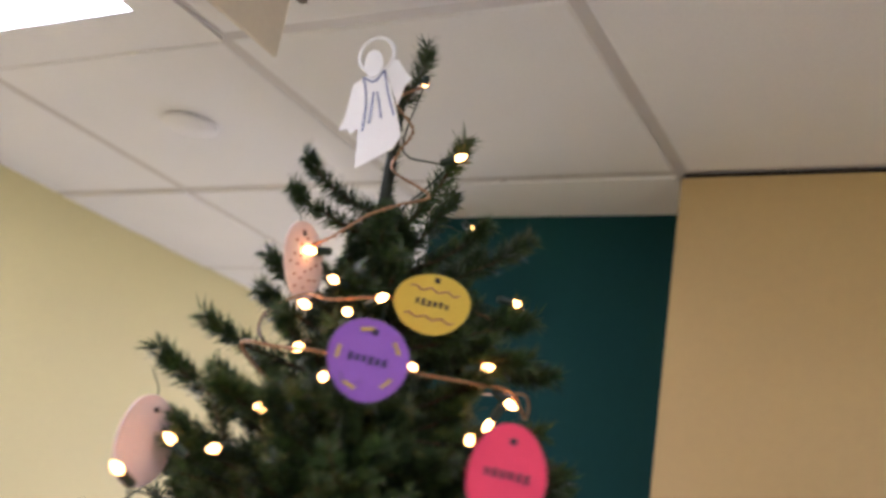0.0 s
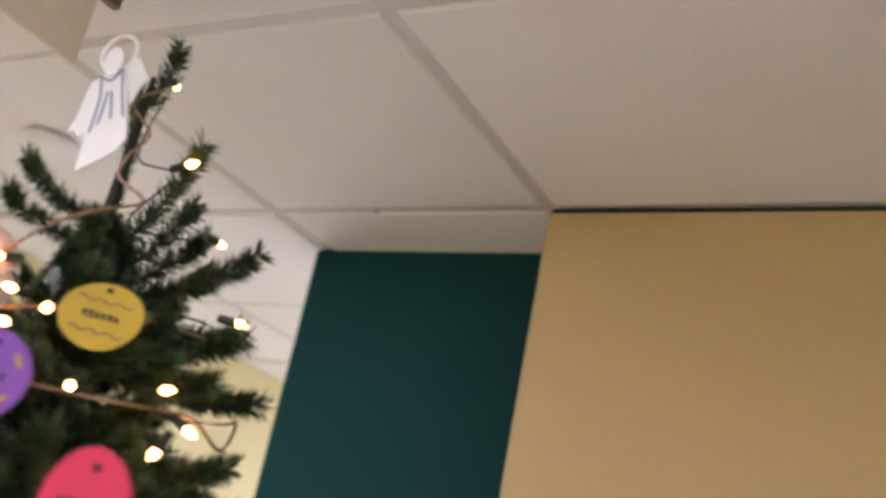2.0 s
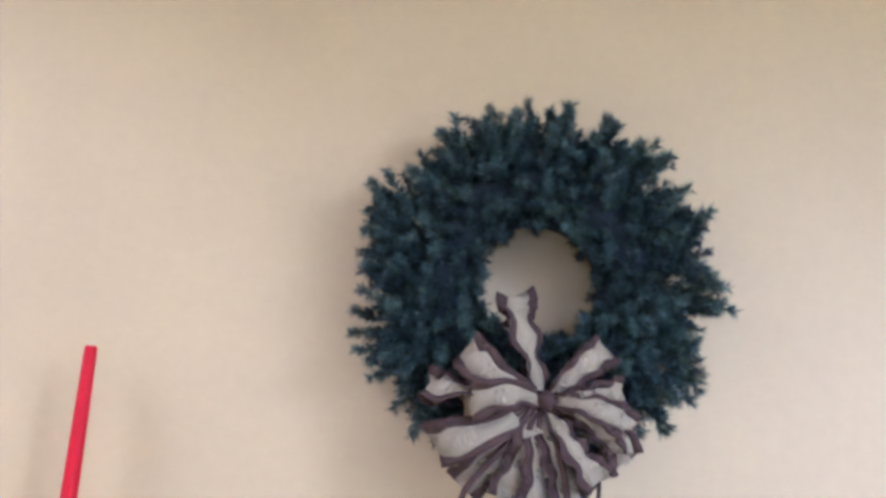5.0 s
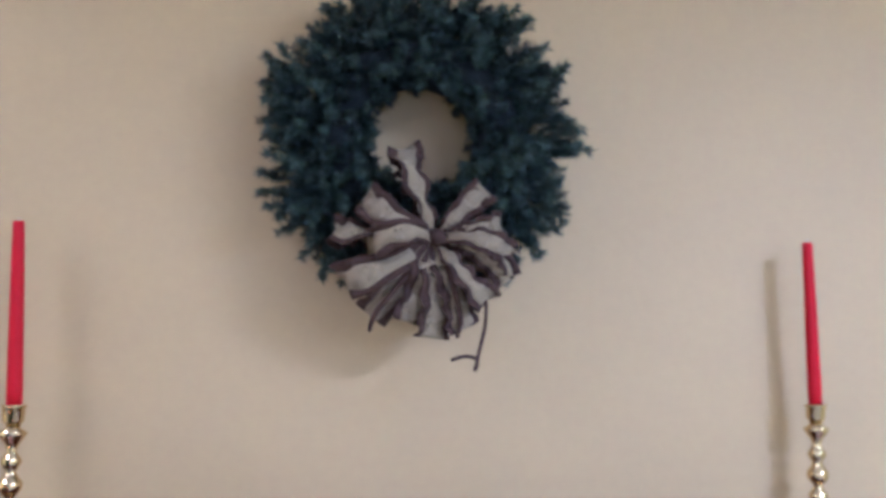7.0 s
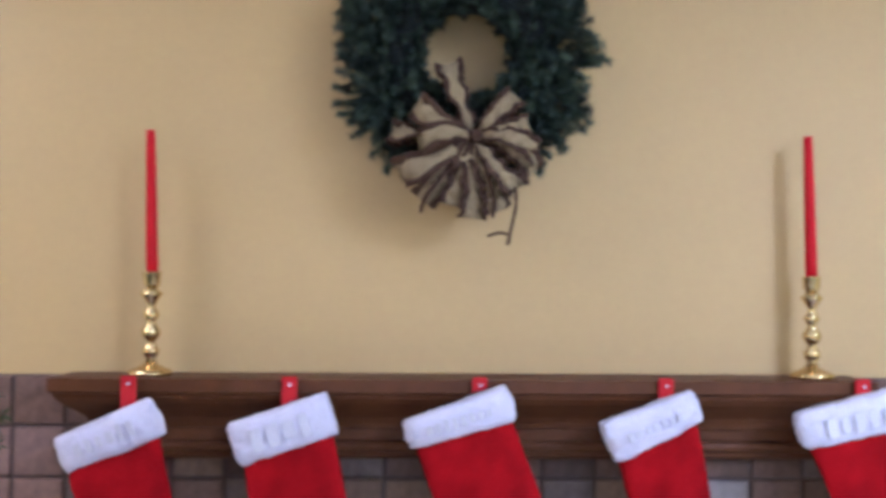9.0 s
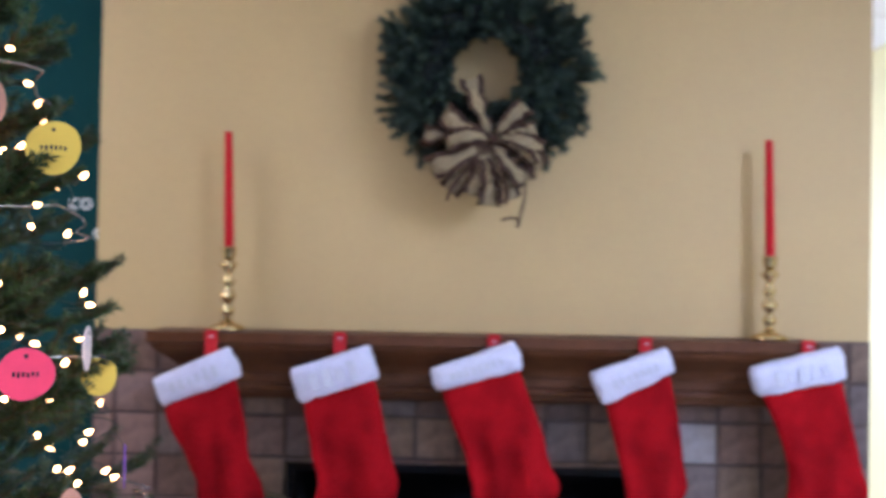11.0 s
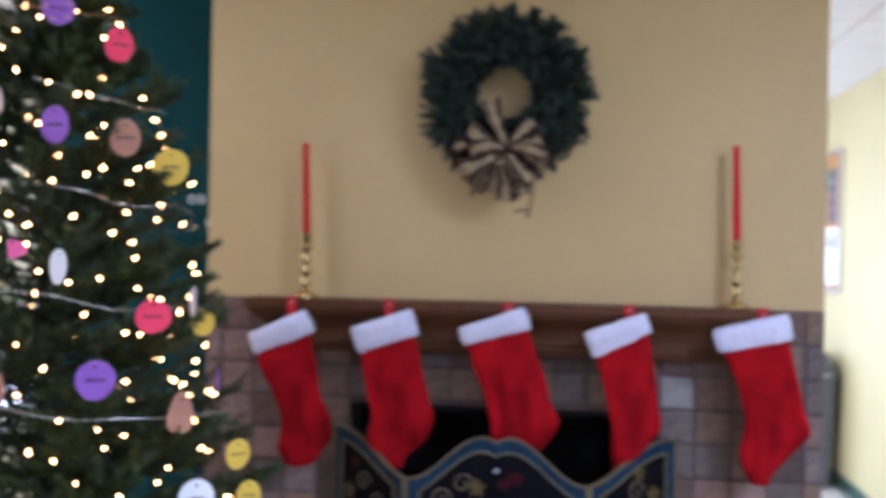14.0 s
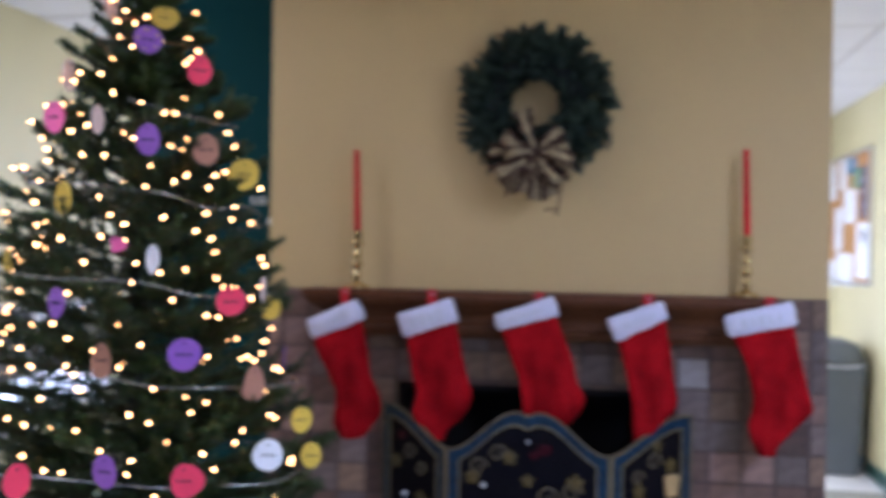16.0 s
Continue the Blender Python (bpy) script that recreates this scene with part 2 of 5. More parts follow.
def smooth_line(pts, per=6):
    """Catmull-Rom points through a few given ones."""
    p = [Vector(q) for q in pts]
    out = []
    for i in range(len(p) - 1):
        a, b, c, d = p[max(i - 1, 0)], p[i], p[i + 1], p[min(i + 2, len(p) - 1)]
        for k in range(per):
            t = k / per
            out.append(0.5 * ((2 * b) + (c - a) * t + (2 * a - 5 * b + 4 * c - d) * t * t + (3 * b - a - 3 * c + d) * t ** 3))
    out.append(p[-1])
    return out


# ---- large structure ----
structure("floor", box(XL - 0.15, XR + 0.15, YB - 0.15, YF + 0.15, -0.10, 0.0), M_FLOOR, "pale polished vinyl floor of a common room", "floor")
structure("floor_carpet", box(XL + 0.013, XR - 0.013, YB + 0.001, 3.32, 0.0005, 0.007), M_CARPET, "sage green carpet of the sitting area", "carpet")
bm = bmesh.new()
WY0, WY1, WZ0, WZ1 = 0.60, 2.05, 0.60, 1.20
ys, zs = (YB - 0.12, WY0, WY1, YF + 0.12), (0.0, WZ0, WZ1, H + 0.1)
grid = [[[bm.verts.new((x, y, z)) for z in zs] for y in ys] for x in (XL, XL - 0.12)]
for side in (0, 1):
    for i in range(3):
        for j in range(3):
            if (i, j) != (1, 1):
                q = [grid[side][i][j], grid[side][i + 1][j], grid[side][i + 1][j + 1], grid[side][i][j + 1]]
                bm.faces.new(q if side == 0 else q[::-1])
loop = [(1, 1), (2, 1), (2, 2), (1, 2)]
for a, b in zip(loop, loop[1:] + loop[:1]):
    bm.faces.new((grid[0][b[0]][b[1]], grid[0][a[0]][a[1]], grid[1][a[0]][a[1]], grid[1][b[0]][b[1]]))
loop = [(k, 0) for k in range(4)] + [(3, k) for k in range(1, 4)] + [(k, 3) for k in (2, 1, 0)] + [(0, k) for k in (2, 1)]
for a, b in zip(loop, loop[1:] + loop[:1]):
    bm.faces.new((grid[0][a[0]][a[1]], grid[0][b[0]][b[1]], grid[1][b[0]][b[1]], grid[1][a[0]][a[1]]))
structure("wall_left", bm, M_YELLOW, "pale yellow painted side wall with a bright window", "wall")
w = empty("window_3", pose(XL - 0.07, (WY0 + WY1) / 2, WZ0), "bright daylit window in the yellow side wall", "window", kind="structure")
hw, hz = (WY1 - WY0) / 2, WZ1 - WZ0
for nm, b in (("window_frame", (-hw, -hw + 0.04, 0, hz)), ("window_frame", (hw - 0.04, hw, 0, hz)), ("window_frame", (-hw + 0.04, hw - 0.04, 0, 0.04)), ("window_frame", (-hw + 0.04, hw - 0.04, hz - 0.04, hz)), ("mullion", (-0.02, 0.02, 0.04, hz - 0.04))):
    part(nm, box(-0.025, 0.025, b[0], b[1], b[2], b[3], 0.003), M_WHITE, w)
for sgn in (-1, 1):
    part("pane", box(-0.003, 0.003, min(sgn * 0.02, sgn * (hw - 0.04)), max(sgn * 0.02, sgn * (hw - 0.04)), 0.04, hz - 0.04), M_GLASS, w).visible_shadow = False
part("window_sill", box(-0.045, 0.10, -hw + 0.002, hw - 0.002, -0.024, -0.002, 0.004), M_WHITE, w)
structure("wall_right", box(XR, XR + 0.12, YB - 0.12, YF + 0.12, 0.0, H + 0.1), M_YELLOW, "pale yellow painted corridor wall with a dark base", "wall")
# both end windows are out of view; the rear one only serves fill
for nm, y0, y1, wins in (("wall_far", YF, YF + 0.12, [(-1.25, 2.25)]), ("wall_behind", YB - 0.12, YB, [(-1.15, 2.35)])):
    bm = bmesh.new()
    a, b = wins[0]
    box(XL, a, y0, y1, 0, H + 0.1, bm=bm)
    box(b, XR, y0, y1, 0, H + 0.1, bm=bm)
    box(a, b, y0, y1, 0, 0.7, bm=bm)
    box(a, b, y0, y1, 2.2, H + 0.1, bm=bm)
    structure(nm, bm, M_YELLOW, "pale yellow painted end wall with a window out of view", "wall")
    w = empty("window_1" if y0 > 0 else "window_2", pose((a + b) / 2, (y0 + y1) / 2, 0.7), "wide white-framed window placed out of view in the end wall", "window", kind="structure")
    hw = (b - a) / 2
    fr = bmesh.new()
    for bx in ((-hw, -hw + 0.06, 0, 1.5), (hw - 0.06, hw, 0, 1.5), (-hw + 0.06, hw - 0.06, 0, 0.06), (-hw + 0.06, hw - 0.06, 1.44, 1.5), (-0.03, 0.03, 0.06, 1.44)):
        box(bx[0], bx[1], -0.04, 0.04, bx[2], bx[3], bm=fr)
    part("window_frame", fr, M_WHITE, w)
    for s in (-1, 1):
        pane = part("pane", box(min(s * 0.03, s * (hw - 0.06)), max(s * 0.03, s * (hw - 0.06)), -0.003, 0.003, 0.06, 1.44), M_GLASS, w)
        pane.visible_shadow = False
# ground outside
structure("ground", box(-60, 60, -60, 60, -0.35, -0.25), M_GROUT, "dark ground outside the windows", "ground")

# ceiling of lay-in tiles: one mesh with its bars
holes = {(math.floor(tx / TILE), math.floor((ty + dy) / TILE)) for tx, ty in TROFFERS for dy in (-0.3, 0.3)}
nx0, nx1 = math.floor(XL / TILE), math.ceil(XR / TILE)
ny0, ny1 = math.floor(YB / TILE), math.ceil(YF / TILE)
TB = 0.0118
verts, faces, mats = [], [], []
for i in range(nx0, nx1):
    for j in range(ny0, ny1):
        if (i, j) in holes:
            continue
        x0, x1 = max(i * TILE + TB, XL), min((i + 1) * TILE - TB, XR)
        y0, y1 = max(j * TILE + TB, YB), min((j + 1) * TILE - TB, YF)
        if x1 <= x0 or y1 <= y0:
            continue
        k = len(verts)
        e = 0.006
        dz = 0.002 * math.sin(i * 12.9 + j * 78.2)
        verts += [(x0, y0, H + 0.0043), (x1, y0, H + 0.0043), (x1, y1, H + 0.0043), (x0, y1, H + 0.0043)]
        verts += [(x0 + e, y0 + e, H + 0.001 + dz), (x1 - e, y0 + e, H + 0.001 + dz), (x1 - e, y1 - e, H + 0.001 + dz), (x0 + e, y1 - e, H + 0.001 + dz)]
        faces += [(k + 4, k + 5, k + 6, k + 7)[::-1]] + [(k + a, k + (a + 1) % 4, k + 4 + (a + 1) % 4, k + 4 + a) for a in range(4)]
        mats += [0] * 5
for i in range(nx0, nx1 + 1):
    x = min(max(i * TILE, XL + TB), XR - TB)
    k = len(verts)
    verts += [(x - TB, YB, H + 0.004), (x + TB, YB, H + 0.004), (x + TB, YF, H + 0.004), (x - TB, YF, H + 0.004)]
    faces.append((k + 3, k + 2, k + 1, k))
    mats.append(1)
for j in range(ny0, ny1 + 1):
    y = min(max(j * TILE, YB + TB), YF - TB)
    k = len(verts)
    verts += [(XL, y - TB, H + 0.0045), (XR, y - TB, H + 0.0045), (XR, y + TB, H + 0.0045), (XL, y + TB, H + 0.0045)]
    faces.append((k + 3, k + 2, k + 1, k))
    mats.append(1)
k = len(verts)
verts += [(XL - 0.1, YB - 0.1, H + 0.012), (XR + 0.1, YB - 0.1, H + 0.012), (XR + 0.1, YF + 0.1, H + 0.012), (XL - 0.1, YF + 0.1, H + 0.012)]
verts += [(XL - 0.1, YB - 0.1, H + 0.08), (XR + 0.1, YB - 0.1, H + 0.08), (XR + 0.1, YF + 0.1, H + 0.08), (XL - 0.1, YF + 0.1, H + 0.08)]
faces += [(k + 3, k + 2, k + 1, k), (k + 4, k + 5, k + 6, k + 7)] + [(k + a, k + (a + 1) % 4, k + 4 + (a + 1) % 4, k + 4 + a) for a in range(4)]
mats += [0] * 6
ceil_ob = structure("ceiling", (verts, [], faces), [M_CEIL, M_TEE], "suspended ceiling of square white tiles in a metal grid", "ceiling")
ceil_ob.data.polygons.foreach_set("material_index", mats)

# troffers, the added unseen ones too
for tx, ty in TROFFERS:
    t = empty("ceiling_light", pose(tx, ty, H), "lit recessed fluorescent ceiling light with white frame; most are added out of view", "ceiling light", "ceiling lights")
    fr = bmesh.new()
    for bx in ((-0.305, -0.21, -0.61, 0.61), (0.21, 0.305, -0.61, 0.61), (-0.21, 0.21, -0.61, -0.5), (-0.21, 0.21, 0.5, 0.61)):
        box(bx[0], bx[1], bx[2], bx[3], -0.002, 0.010, bm=fr)
    part("frame", fr, M_CEIL, t)
    part("diffuser", box(-0.21, 0.21, -0.5, 0.5, 0.001, 0.008), M_LENS, t, "glowing white diffuser")

# chimney breast and the teal wall beside it
OX0, OX1, OZ = 0.463, 1.3855, 1.045
bm = bmesh.new()
TOPZ = H - 0.007
front = [bm.verts.new((x, 0, z)) for x, z in ((0, 0), (OX0, 0), (OX0, OZ), (OX1, OZ), (OX1, 0), (BW, 0), (BW, TOPZ), (OX1, TOPZ), (OX0, TOPZ), (0, TOPZ), (0, OZ), (BW, OZ))]
rear = [bm.verts.new((v.co.x, 0.60, v.co.z)) for v in front]
for quad in ((0, 1, 2, 10), (10, 2, 8, 9), (2, 3, 7, 8), (3, 11, 6, 7), (4, 5, 11, 3)):
    bm.faces.new([front[k] for k in quad])
    bm.faces.new([rear[k] for k in quad[::-1]])
rim = (0, 1, 2, 3, 4, 5, 11, 6, 7, 8, 9, 10)
for a, b in zip(rim, rim[1:] + rim[:1]):
    bm.faces.new((front[b], front[a], rear[a], rear[b]))
breast = structure("wall_chimney_breast", bm, M_WALL, "beige painted chimney breast above a tiled fireplace", "wall")
# strip coloured as the shade between breast and ceiling
structure("trim_reveal", box(0.004, BW - 0.004, 0.004, 0.596, H - 0.007, H + 0.003), M_GAP, "near-black strip standing for the shadow gap under the ceiling", "trim")
structure("wall_teal", box(-0.639, -0.001, 0.203, 0.33, 0, H + 0.01), M_TEAL, "dark teal painted wing wall with white lettering", "wall")
fire = empty("firebox", pose(0, 0, 0), "soot-black empty firebox of the fireplace", "fireplace")
for nm, b in (("back_panel", (OX0 + 0.002, OX1 - 0.002, 0.50, 0.598, 0.0, OZ)), ("side_panel", (OX0, OX0 + 0.02, 0.012, 0.50, 0.0, OZ - 0.02)), ("side_panel", (OX1 - 0.02, OX1, 0.012, 0.50, 0.0, OZ - 0.02)),
              ("top_panel", (OX0, OX1, 0.012, 0.50, OZ - 0.02, OZ - 0.001)), ("hearth_plate", (OX0 + 0.02, OX1 - 0.02, 0.012, 0.50, 0.001, 0.02))):
    part(nm, box(*b), M_SOOT, fire)
for nm, b in (("baseboard_right", (XR - 0.012, XR - 0.001, YB, YF)), ("baseboard_left", (XL + 0.001, XL + 0.012, YB, YF))):
    structure(nm, box(b[0], b[1], b[2], b[3], 0.001, 0.10, 0.003), M_BASE, "dark green vinyl base along the wall", "baseboard")


# ---- mantel ----
def mantel():
    m = empty("mantel_shelf", pose(0, 0, 0), "dark-stained oak mantel shelf with crown moulding", "mantel")
    prof = [(1.362, 0.168), (1.3645, 0.165), (1.362, 0.170), (1.338, 0.170), (1.334, 0.160), (1.326, 0.156), (1.315, 0.142), (1.300, 0.116), (1.286, 0.094), (1.274, 0.082), (1.266, 0.078), (1.264, 0.066), (1.241, 0.064)]
    bead = [(1.240, 0.066), (1.238, 0.076), (1.232, 0.080), (1.224, 0.078), (1.220, 0.068), (1.212, 0.066), (1.206, 0.058)]

    def loft(pr):
        bm = bmesh.new()
        rings = []
        for z, o in pr:
            o = o if o <= 0.064 else 0.064 + (o - 0.064) * 0.717
            x0, x1 = 0.165 + (0.140 - o), 1.683 - (0.140 - o)
            rings.append([bm.verts.new(c) for c in ((x0, -0.0005, z), (x0, -o, z), (x1, -o, z), (x1, -0.0005, z))])
        for a, b in zip(rings, rings[1:]):
            for k in range(3):
                bm.faces.new((a[k], a[k + 1], b[k + 1], b[k]))
        bm.faces.new(rings[0])
        bm.faces.new(rings[-1][::-1])
        return bm
    part("shelf", loft(prof[2:5]), M_WOOD, m)
    part("crown_moulding", loft([(1.3335, 0.160)] + prof[5:]), M_WOOD, m)
    part("bead_moulding", loft(bead), M_WOOD, m)
    return m


mantel()


# ---- candles ----
def candlestick(m):
    c = empty("candlestick", m, "turned brass candlestick on the mantel shelf", "candlestick", "candlesticks")
    prof = [(0.040, 0.0), (0.042, 0.004), (0.038, 0.010), (0.024, 0.015), (0.012, 0.022), (0.010, 0.030), (0.017, 0.040), (0.018, 0.048), (0.010, 0.056), (0.008, 0.062), (0.014, 0.068), (0.020, 0.076), (0.020, 0.084), (0.012, 0.092), (0.008, 0.098), (0.013, 0.106), (0.018, 0.113), (0.012, 0.121), (0.007, 0.128), (0.010, 0.138), (0.019, 0.150), (0.021, 0.154), (0.011, 0.160), (0.010, 0.164), (0.015, 0.172), (0.016, 0.190), (0.0175, 0.191), (0.0175, 0.1935), (0.012, 0.194)]
    part("base", lathe(prof[:5], 32), M_BRASS, c, smooth=True)
    part("stem", lathe([(a * (0.85 if 4 < k < 19 else 1.0), z) for k, (a, z) in enumerate(prof[4:24], 4)], 28), M_BRASS, c, smooth=True)
    part("socket", lathe(prof[23:], 28), M_BRASS, c, smooth=True)
    return c


def candle(m):
    c = empty("candle", m, "tall red unlit taper candle in a brass holder", "candle", "candles")
    part("taper", lathe([(0.0112, 0.0), (0.0115, 0.02), (0.0105, 0.12), (0.0092, 0.225), (0.0086, 0.259), (0.0083, 0.2675), (0.0070, 0.269)], 20), M_WAX, c, smooth=True)
    part("wick", tube([(0, 0, 0.268), (0.0005, 0, 0.274)], 0.0008, 5), M_WICK, c)
    return c


candlestick(pose(0.332, -0.066, MZ))
candlestick(pose(1.589, -0.066, MZ))
candle(pose(0.332, -0.066, MZ + 0.1942, 0.4, -1.4, 0))
candle(pose(1.589, -0.066, MZ + 0.1942, 0.4, -1.3, 0))


# ---- stockings ----
# heights of the slices of a stocking, from below the cuff down to the foot
SLICES = (1.17, 1.09, 1.03, 0.97, 0.92)


def stocking(x, left, right, toe, cuff, seed, words):
    """A plush stocking hung by its loop from the front edge of the mantel shelf; left and right: its edges at the slices;
    toe: x, z; cuff: x, z, width, height, slope of its upper and lower edge."""
    z_loop = 1.352
    s = empty("christmas_stocking", pose(x, -0.1405, z_loop), "red plush stocking with white fleece cuff hung from the mantel", "stocking", "stockings on the mantel")
    rnd = random.Random(seed)
    off = rnd.uniform(0, 50)
    cx, cz, wide, tall, up_deg, low_deg = cuff
    cx, cz = cx - x, cz - z_loop
    mid_deg = radians((up_deg + low_deg) / 2)
    down = Vector((math.sin(mid_deg), 0, -math.cos(mid_deg)))

    def on_cuff(u, v):
        """A place on the cuff: u across from -1 to 1, v down from 0 to 1."""
        g = radians(up_deg + (low_deg - up_deg) * v)
        return Vector((cx, 0, cz)) + down * tall * (v - 0.5) + Vector((math.cos(g), 0, math.sin(g))) * u * wide / 2
    bm = bmesh.new()
    n, rings = 44, []
    chains = []
    for edge, sg in ((left, -1), (right, 1)):
        pts = [tuple(on_cuff(sg * 0.88, 0.25)), tuple(on_cuff(sg * 0.88, 0.75))] + [(e - x, 0, z - z_loop) for e, z in zip(edge, SLICES)]
        far, near = pts[-1], Vector((toe[0] - x, 0, toe[1] - z_loop))
        pts += [tuple(Vector(far).lerp(near, 0.55) + Vector((sg * 0.010, 0, -0.012))), tuple(near + Vector((sg * 0.027, 0, 0.010))), tuple(near + Vector((sg * 0.016, 0, 0.002))), tuple(near + Vector((sg * 0.004, 0, -0.001)))]
        chains.append(smooth_line(pts, 4))
    count = len(chains[0])
    for i, (a, b) in enumerate(zip(*chains)):
        c, h = (a + b) / 2, (b - a) / 2
        t = i / (count - 1)
        d = 0.027 * math.sqrt(max(0.015, 1 - t ** 7)) * (0.72 + 0.45 * t)
        ring = []
        for k in range(n):
            u = 2 * math.pi * k / n
            p = c + h * math.copysign(abs(math.cos(u)) ** 0.85, math.cos(u)) + Vector((0, math.copysign(abs(math.sin(u)) ** 0.8, math.sin(u)) * d, 0))
            calm = min(1.0, max(0.0, (t - 0.12) / 0.15))
            w = noise.noise(p * 10 + Vector((off, 0, 0))) * 0.017 + noise.noise(p * 30 + Vector((0, off, 0))) * 0.004
            w *= calm
            fold = noise.noise(Vector((p.x * 22 + off, 3.1, p.z * 4 + p.x * 7))) * 0.022 * calm * (0.4 + 0.6 * math.sin(math.pi * min(1, t * 1.2)))
            p.y += w + (fold if math.sin(u) < 0 else 0.0) - 0.029
            p.x += w * 0.35
            ring.append(bm.verts.new(p))
        rings.append(ring)
    for a, b in zip(rings, rings[1:]):
        for k in range(n):
            bm.faces.new((a[k], a[(k + 1) % n], b[(k + 1) % n], b[k]))
    bm.faces.new(rings[0][::-1])
    bm.faces.new(rings[-1])
    part("sock_body", bm, M_VELVET, s, smooth=True)
    # cuff: a thick folded band of fleece
    bm = bmesh.new()
    rings = []
    n, m = 64, 16
    for j in range(m + 1):
        v = j / m
        swell = 0.020 + 0.011 * math.sin(math.pi * v) ** 0.5
        ring = []
        for k in range(n):
            u = 2 * math.pi * k / n
            round_off = 1 - 0.05 * (2 * v - 1) ** 6
            p = on_cuff(math.copysign(abs(math.cos(u)) ** 0.75, math.cos(u)) * round_off, 0.02 + 0.96 * v)
            p.y = -0.031 + math.copysign(abs(math.sin(u)) ** 0.6, math.sin(u)) * swell * (0.8 if math.sin(u) > 0 else 1.0)
            q = p * 1.0
            for f, amp in ((38, 0.0040), (95, 0.0026), (190, 0.0014)):
                p += Vector((noise.noise(q * f + Vector((off, 3, 0))), noise.noise(q * f + Vector((7, off, 0))), noise.noise(q * f + Vector((0, 3, off))))) * amp
            ring.append(bm.verts.new(p))
        rings.append(ring)
    for a, b in zip(rings, rings[1:]):
        for k in range(n):
            bm.faces.new((a[k], a[(k + 1) % n], b[(k + 1) % n], b[k]))
    bm.faces.new(rings[0][::-1])
    bm.faces.new(rings[-1])
    part("cuff", bm, M_FLEECE, s, "white fleece cuff with faint grey writing", smooth=True)
    # faint writing as plain bars
    count, bar_tall = words
    for k in range(count):
        bw, bh = wide * 0.62 / count * rnd.uniform(0.40, 0.75), bar_tall * rnd.uniform(0.6, 0.95)
        p = on_cuff(-0.62 + 1.24 * (k + 0.5) / count, 0.52)
        bar = part("writing_bar", box(-bw / 2, bw / 2, -0.0012, 0.0012, -bh / 2, bh / 2), M_INK, s, "faint grey writing")
        bar.matrix_basis = Matrix.Translation((p.x, -0.0650, p.z)) @ Euler((0, -mid_deg, 0)).to_matrix().to_4x4()
    bm = bmesh.new()
    for dy in (0.0, -0.006):
        box(-0.0135, 0.0135, -0.006 + dy, -0.0035 + dy, -0.06, 0.012, 0.001, bm=bm)
    box(-0.0135, 0.0135, -0.012, -0.0035, 0.012, 0.016, 0.001, bm=bm)
    part("hanging_loop", bm, M_FELT, s, "red felt loop")
    part("pin", lathe([(0.0030, 0), (0.0034, 0.0015), (0.002, 0.003)], 10), M_INK, s, "white pin head").matrix_basis = pose(0.001, -0.0125, 0.002, 90, 0, 0)
    return s


stocking(0.315, (0.227, 0.265, 0.296, 0.294, 0.287), (0.395, 0.411, 0.438, 0.449, 0.413), (0.343, 0.877), (0.290, 1.264, 0.189, 0.070, 24.5, 22.2), 3, (6, 0.030))
stocking(0.604, (0.534, 0.554, 0.567, 0.551, 0.580), (0.709, 0.722, 0.741, 0.724, 0.664), (0.630, 0.885), (0.597, 1.277, 0.187, 0.080, 18.0, 19.0), 5, (4, 0.046))
stocking(0.949, (0.859, 0.891, 0.906, 0.913, 0.928), (1.053, 1.077, 1.100, 1.062, 1.010), (0.970, 0.895), (0.910, 1.297, 0.203, 0.063, 20.0, 15.7), 8, (8, 0.024))
stocking(1.288, (1.209, 1.231, 1.244, 1.243, 1.246), (1.362, 1.373, 1.379, 1.335, 1.290), (1.268, 0.908), (1.257, 1.289, 0.179, 0.070, 19.5, 27.0), 13, (7, 0.022))
stocking(1.650, (1.577, 1.601, 1.600, 1.589, 1.606), (1.743, 1.761, 1.776, 1.724, 1.680), (1.647, 0.893), (1.619, 1.300, 0.207, 0.073, 13.8, 11.4), 21, (5, 0.040))


# ---- needles ----
def needles(segs, per_m, length, width, rnd, spread=(42, 72)):
    """Needles as thin blades along segments; returns verts and faces."""
    v, f = [], []
    for p0, p1, fat in segs:
        p0, p1 = Vector(p0), Vector(p1)
        d = p1 - p0
        n = max(3, int(d.length * per_m))
        d.normalize()
        s = d.orthogonal().normalized()
        o = d.cross(s)
        for _ in range(n):
            t = rnd.random()
            a = rnd.uniform(0, 2 * math.pi)
            e = radians(rnd.uniform(*spread))
            out = s * math.cos(a) + o * math.sin(a)
            way = d * math.cos(e) + out * math.sin(e)
            base = p0.lerp(p1, t)
            ll = length * fat * rnd.uniform(0.7, 1.15)
            side = way.cross(Vector((rnd.gauss(0, 1), rnd.gauss(0, 1), rnd.gauss(0, 1)))).normalized() * width / 2
            k = len(v)
            v += [base, base + way * ll * 0.45 + side, base + way * ll, base + way * ll * 0.45 - side]
            f.append((k, k + 1, k + 2, k + 3))
    return v, f


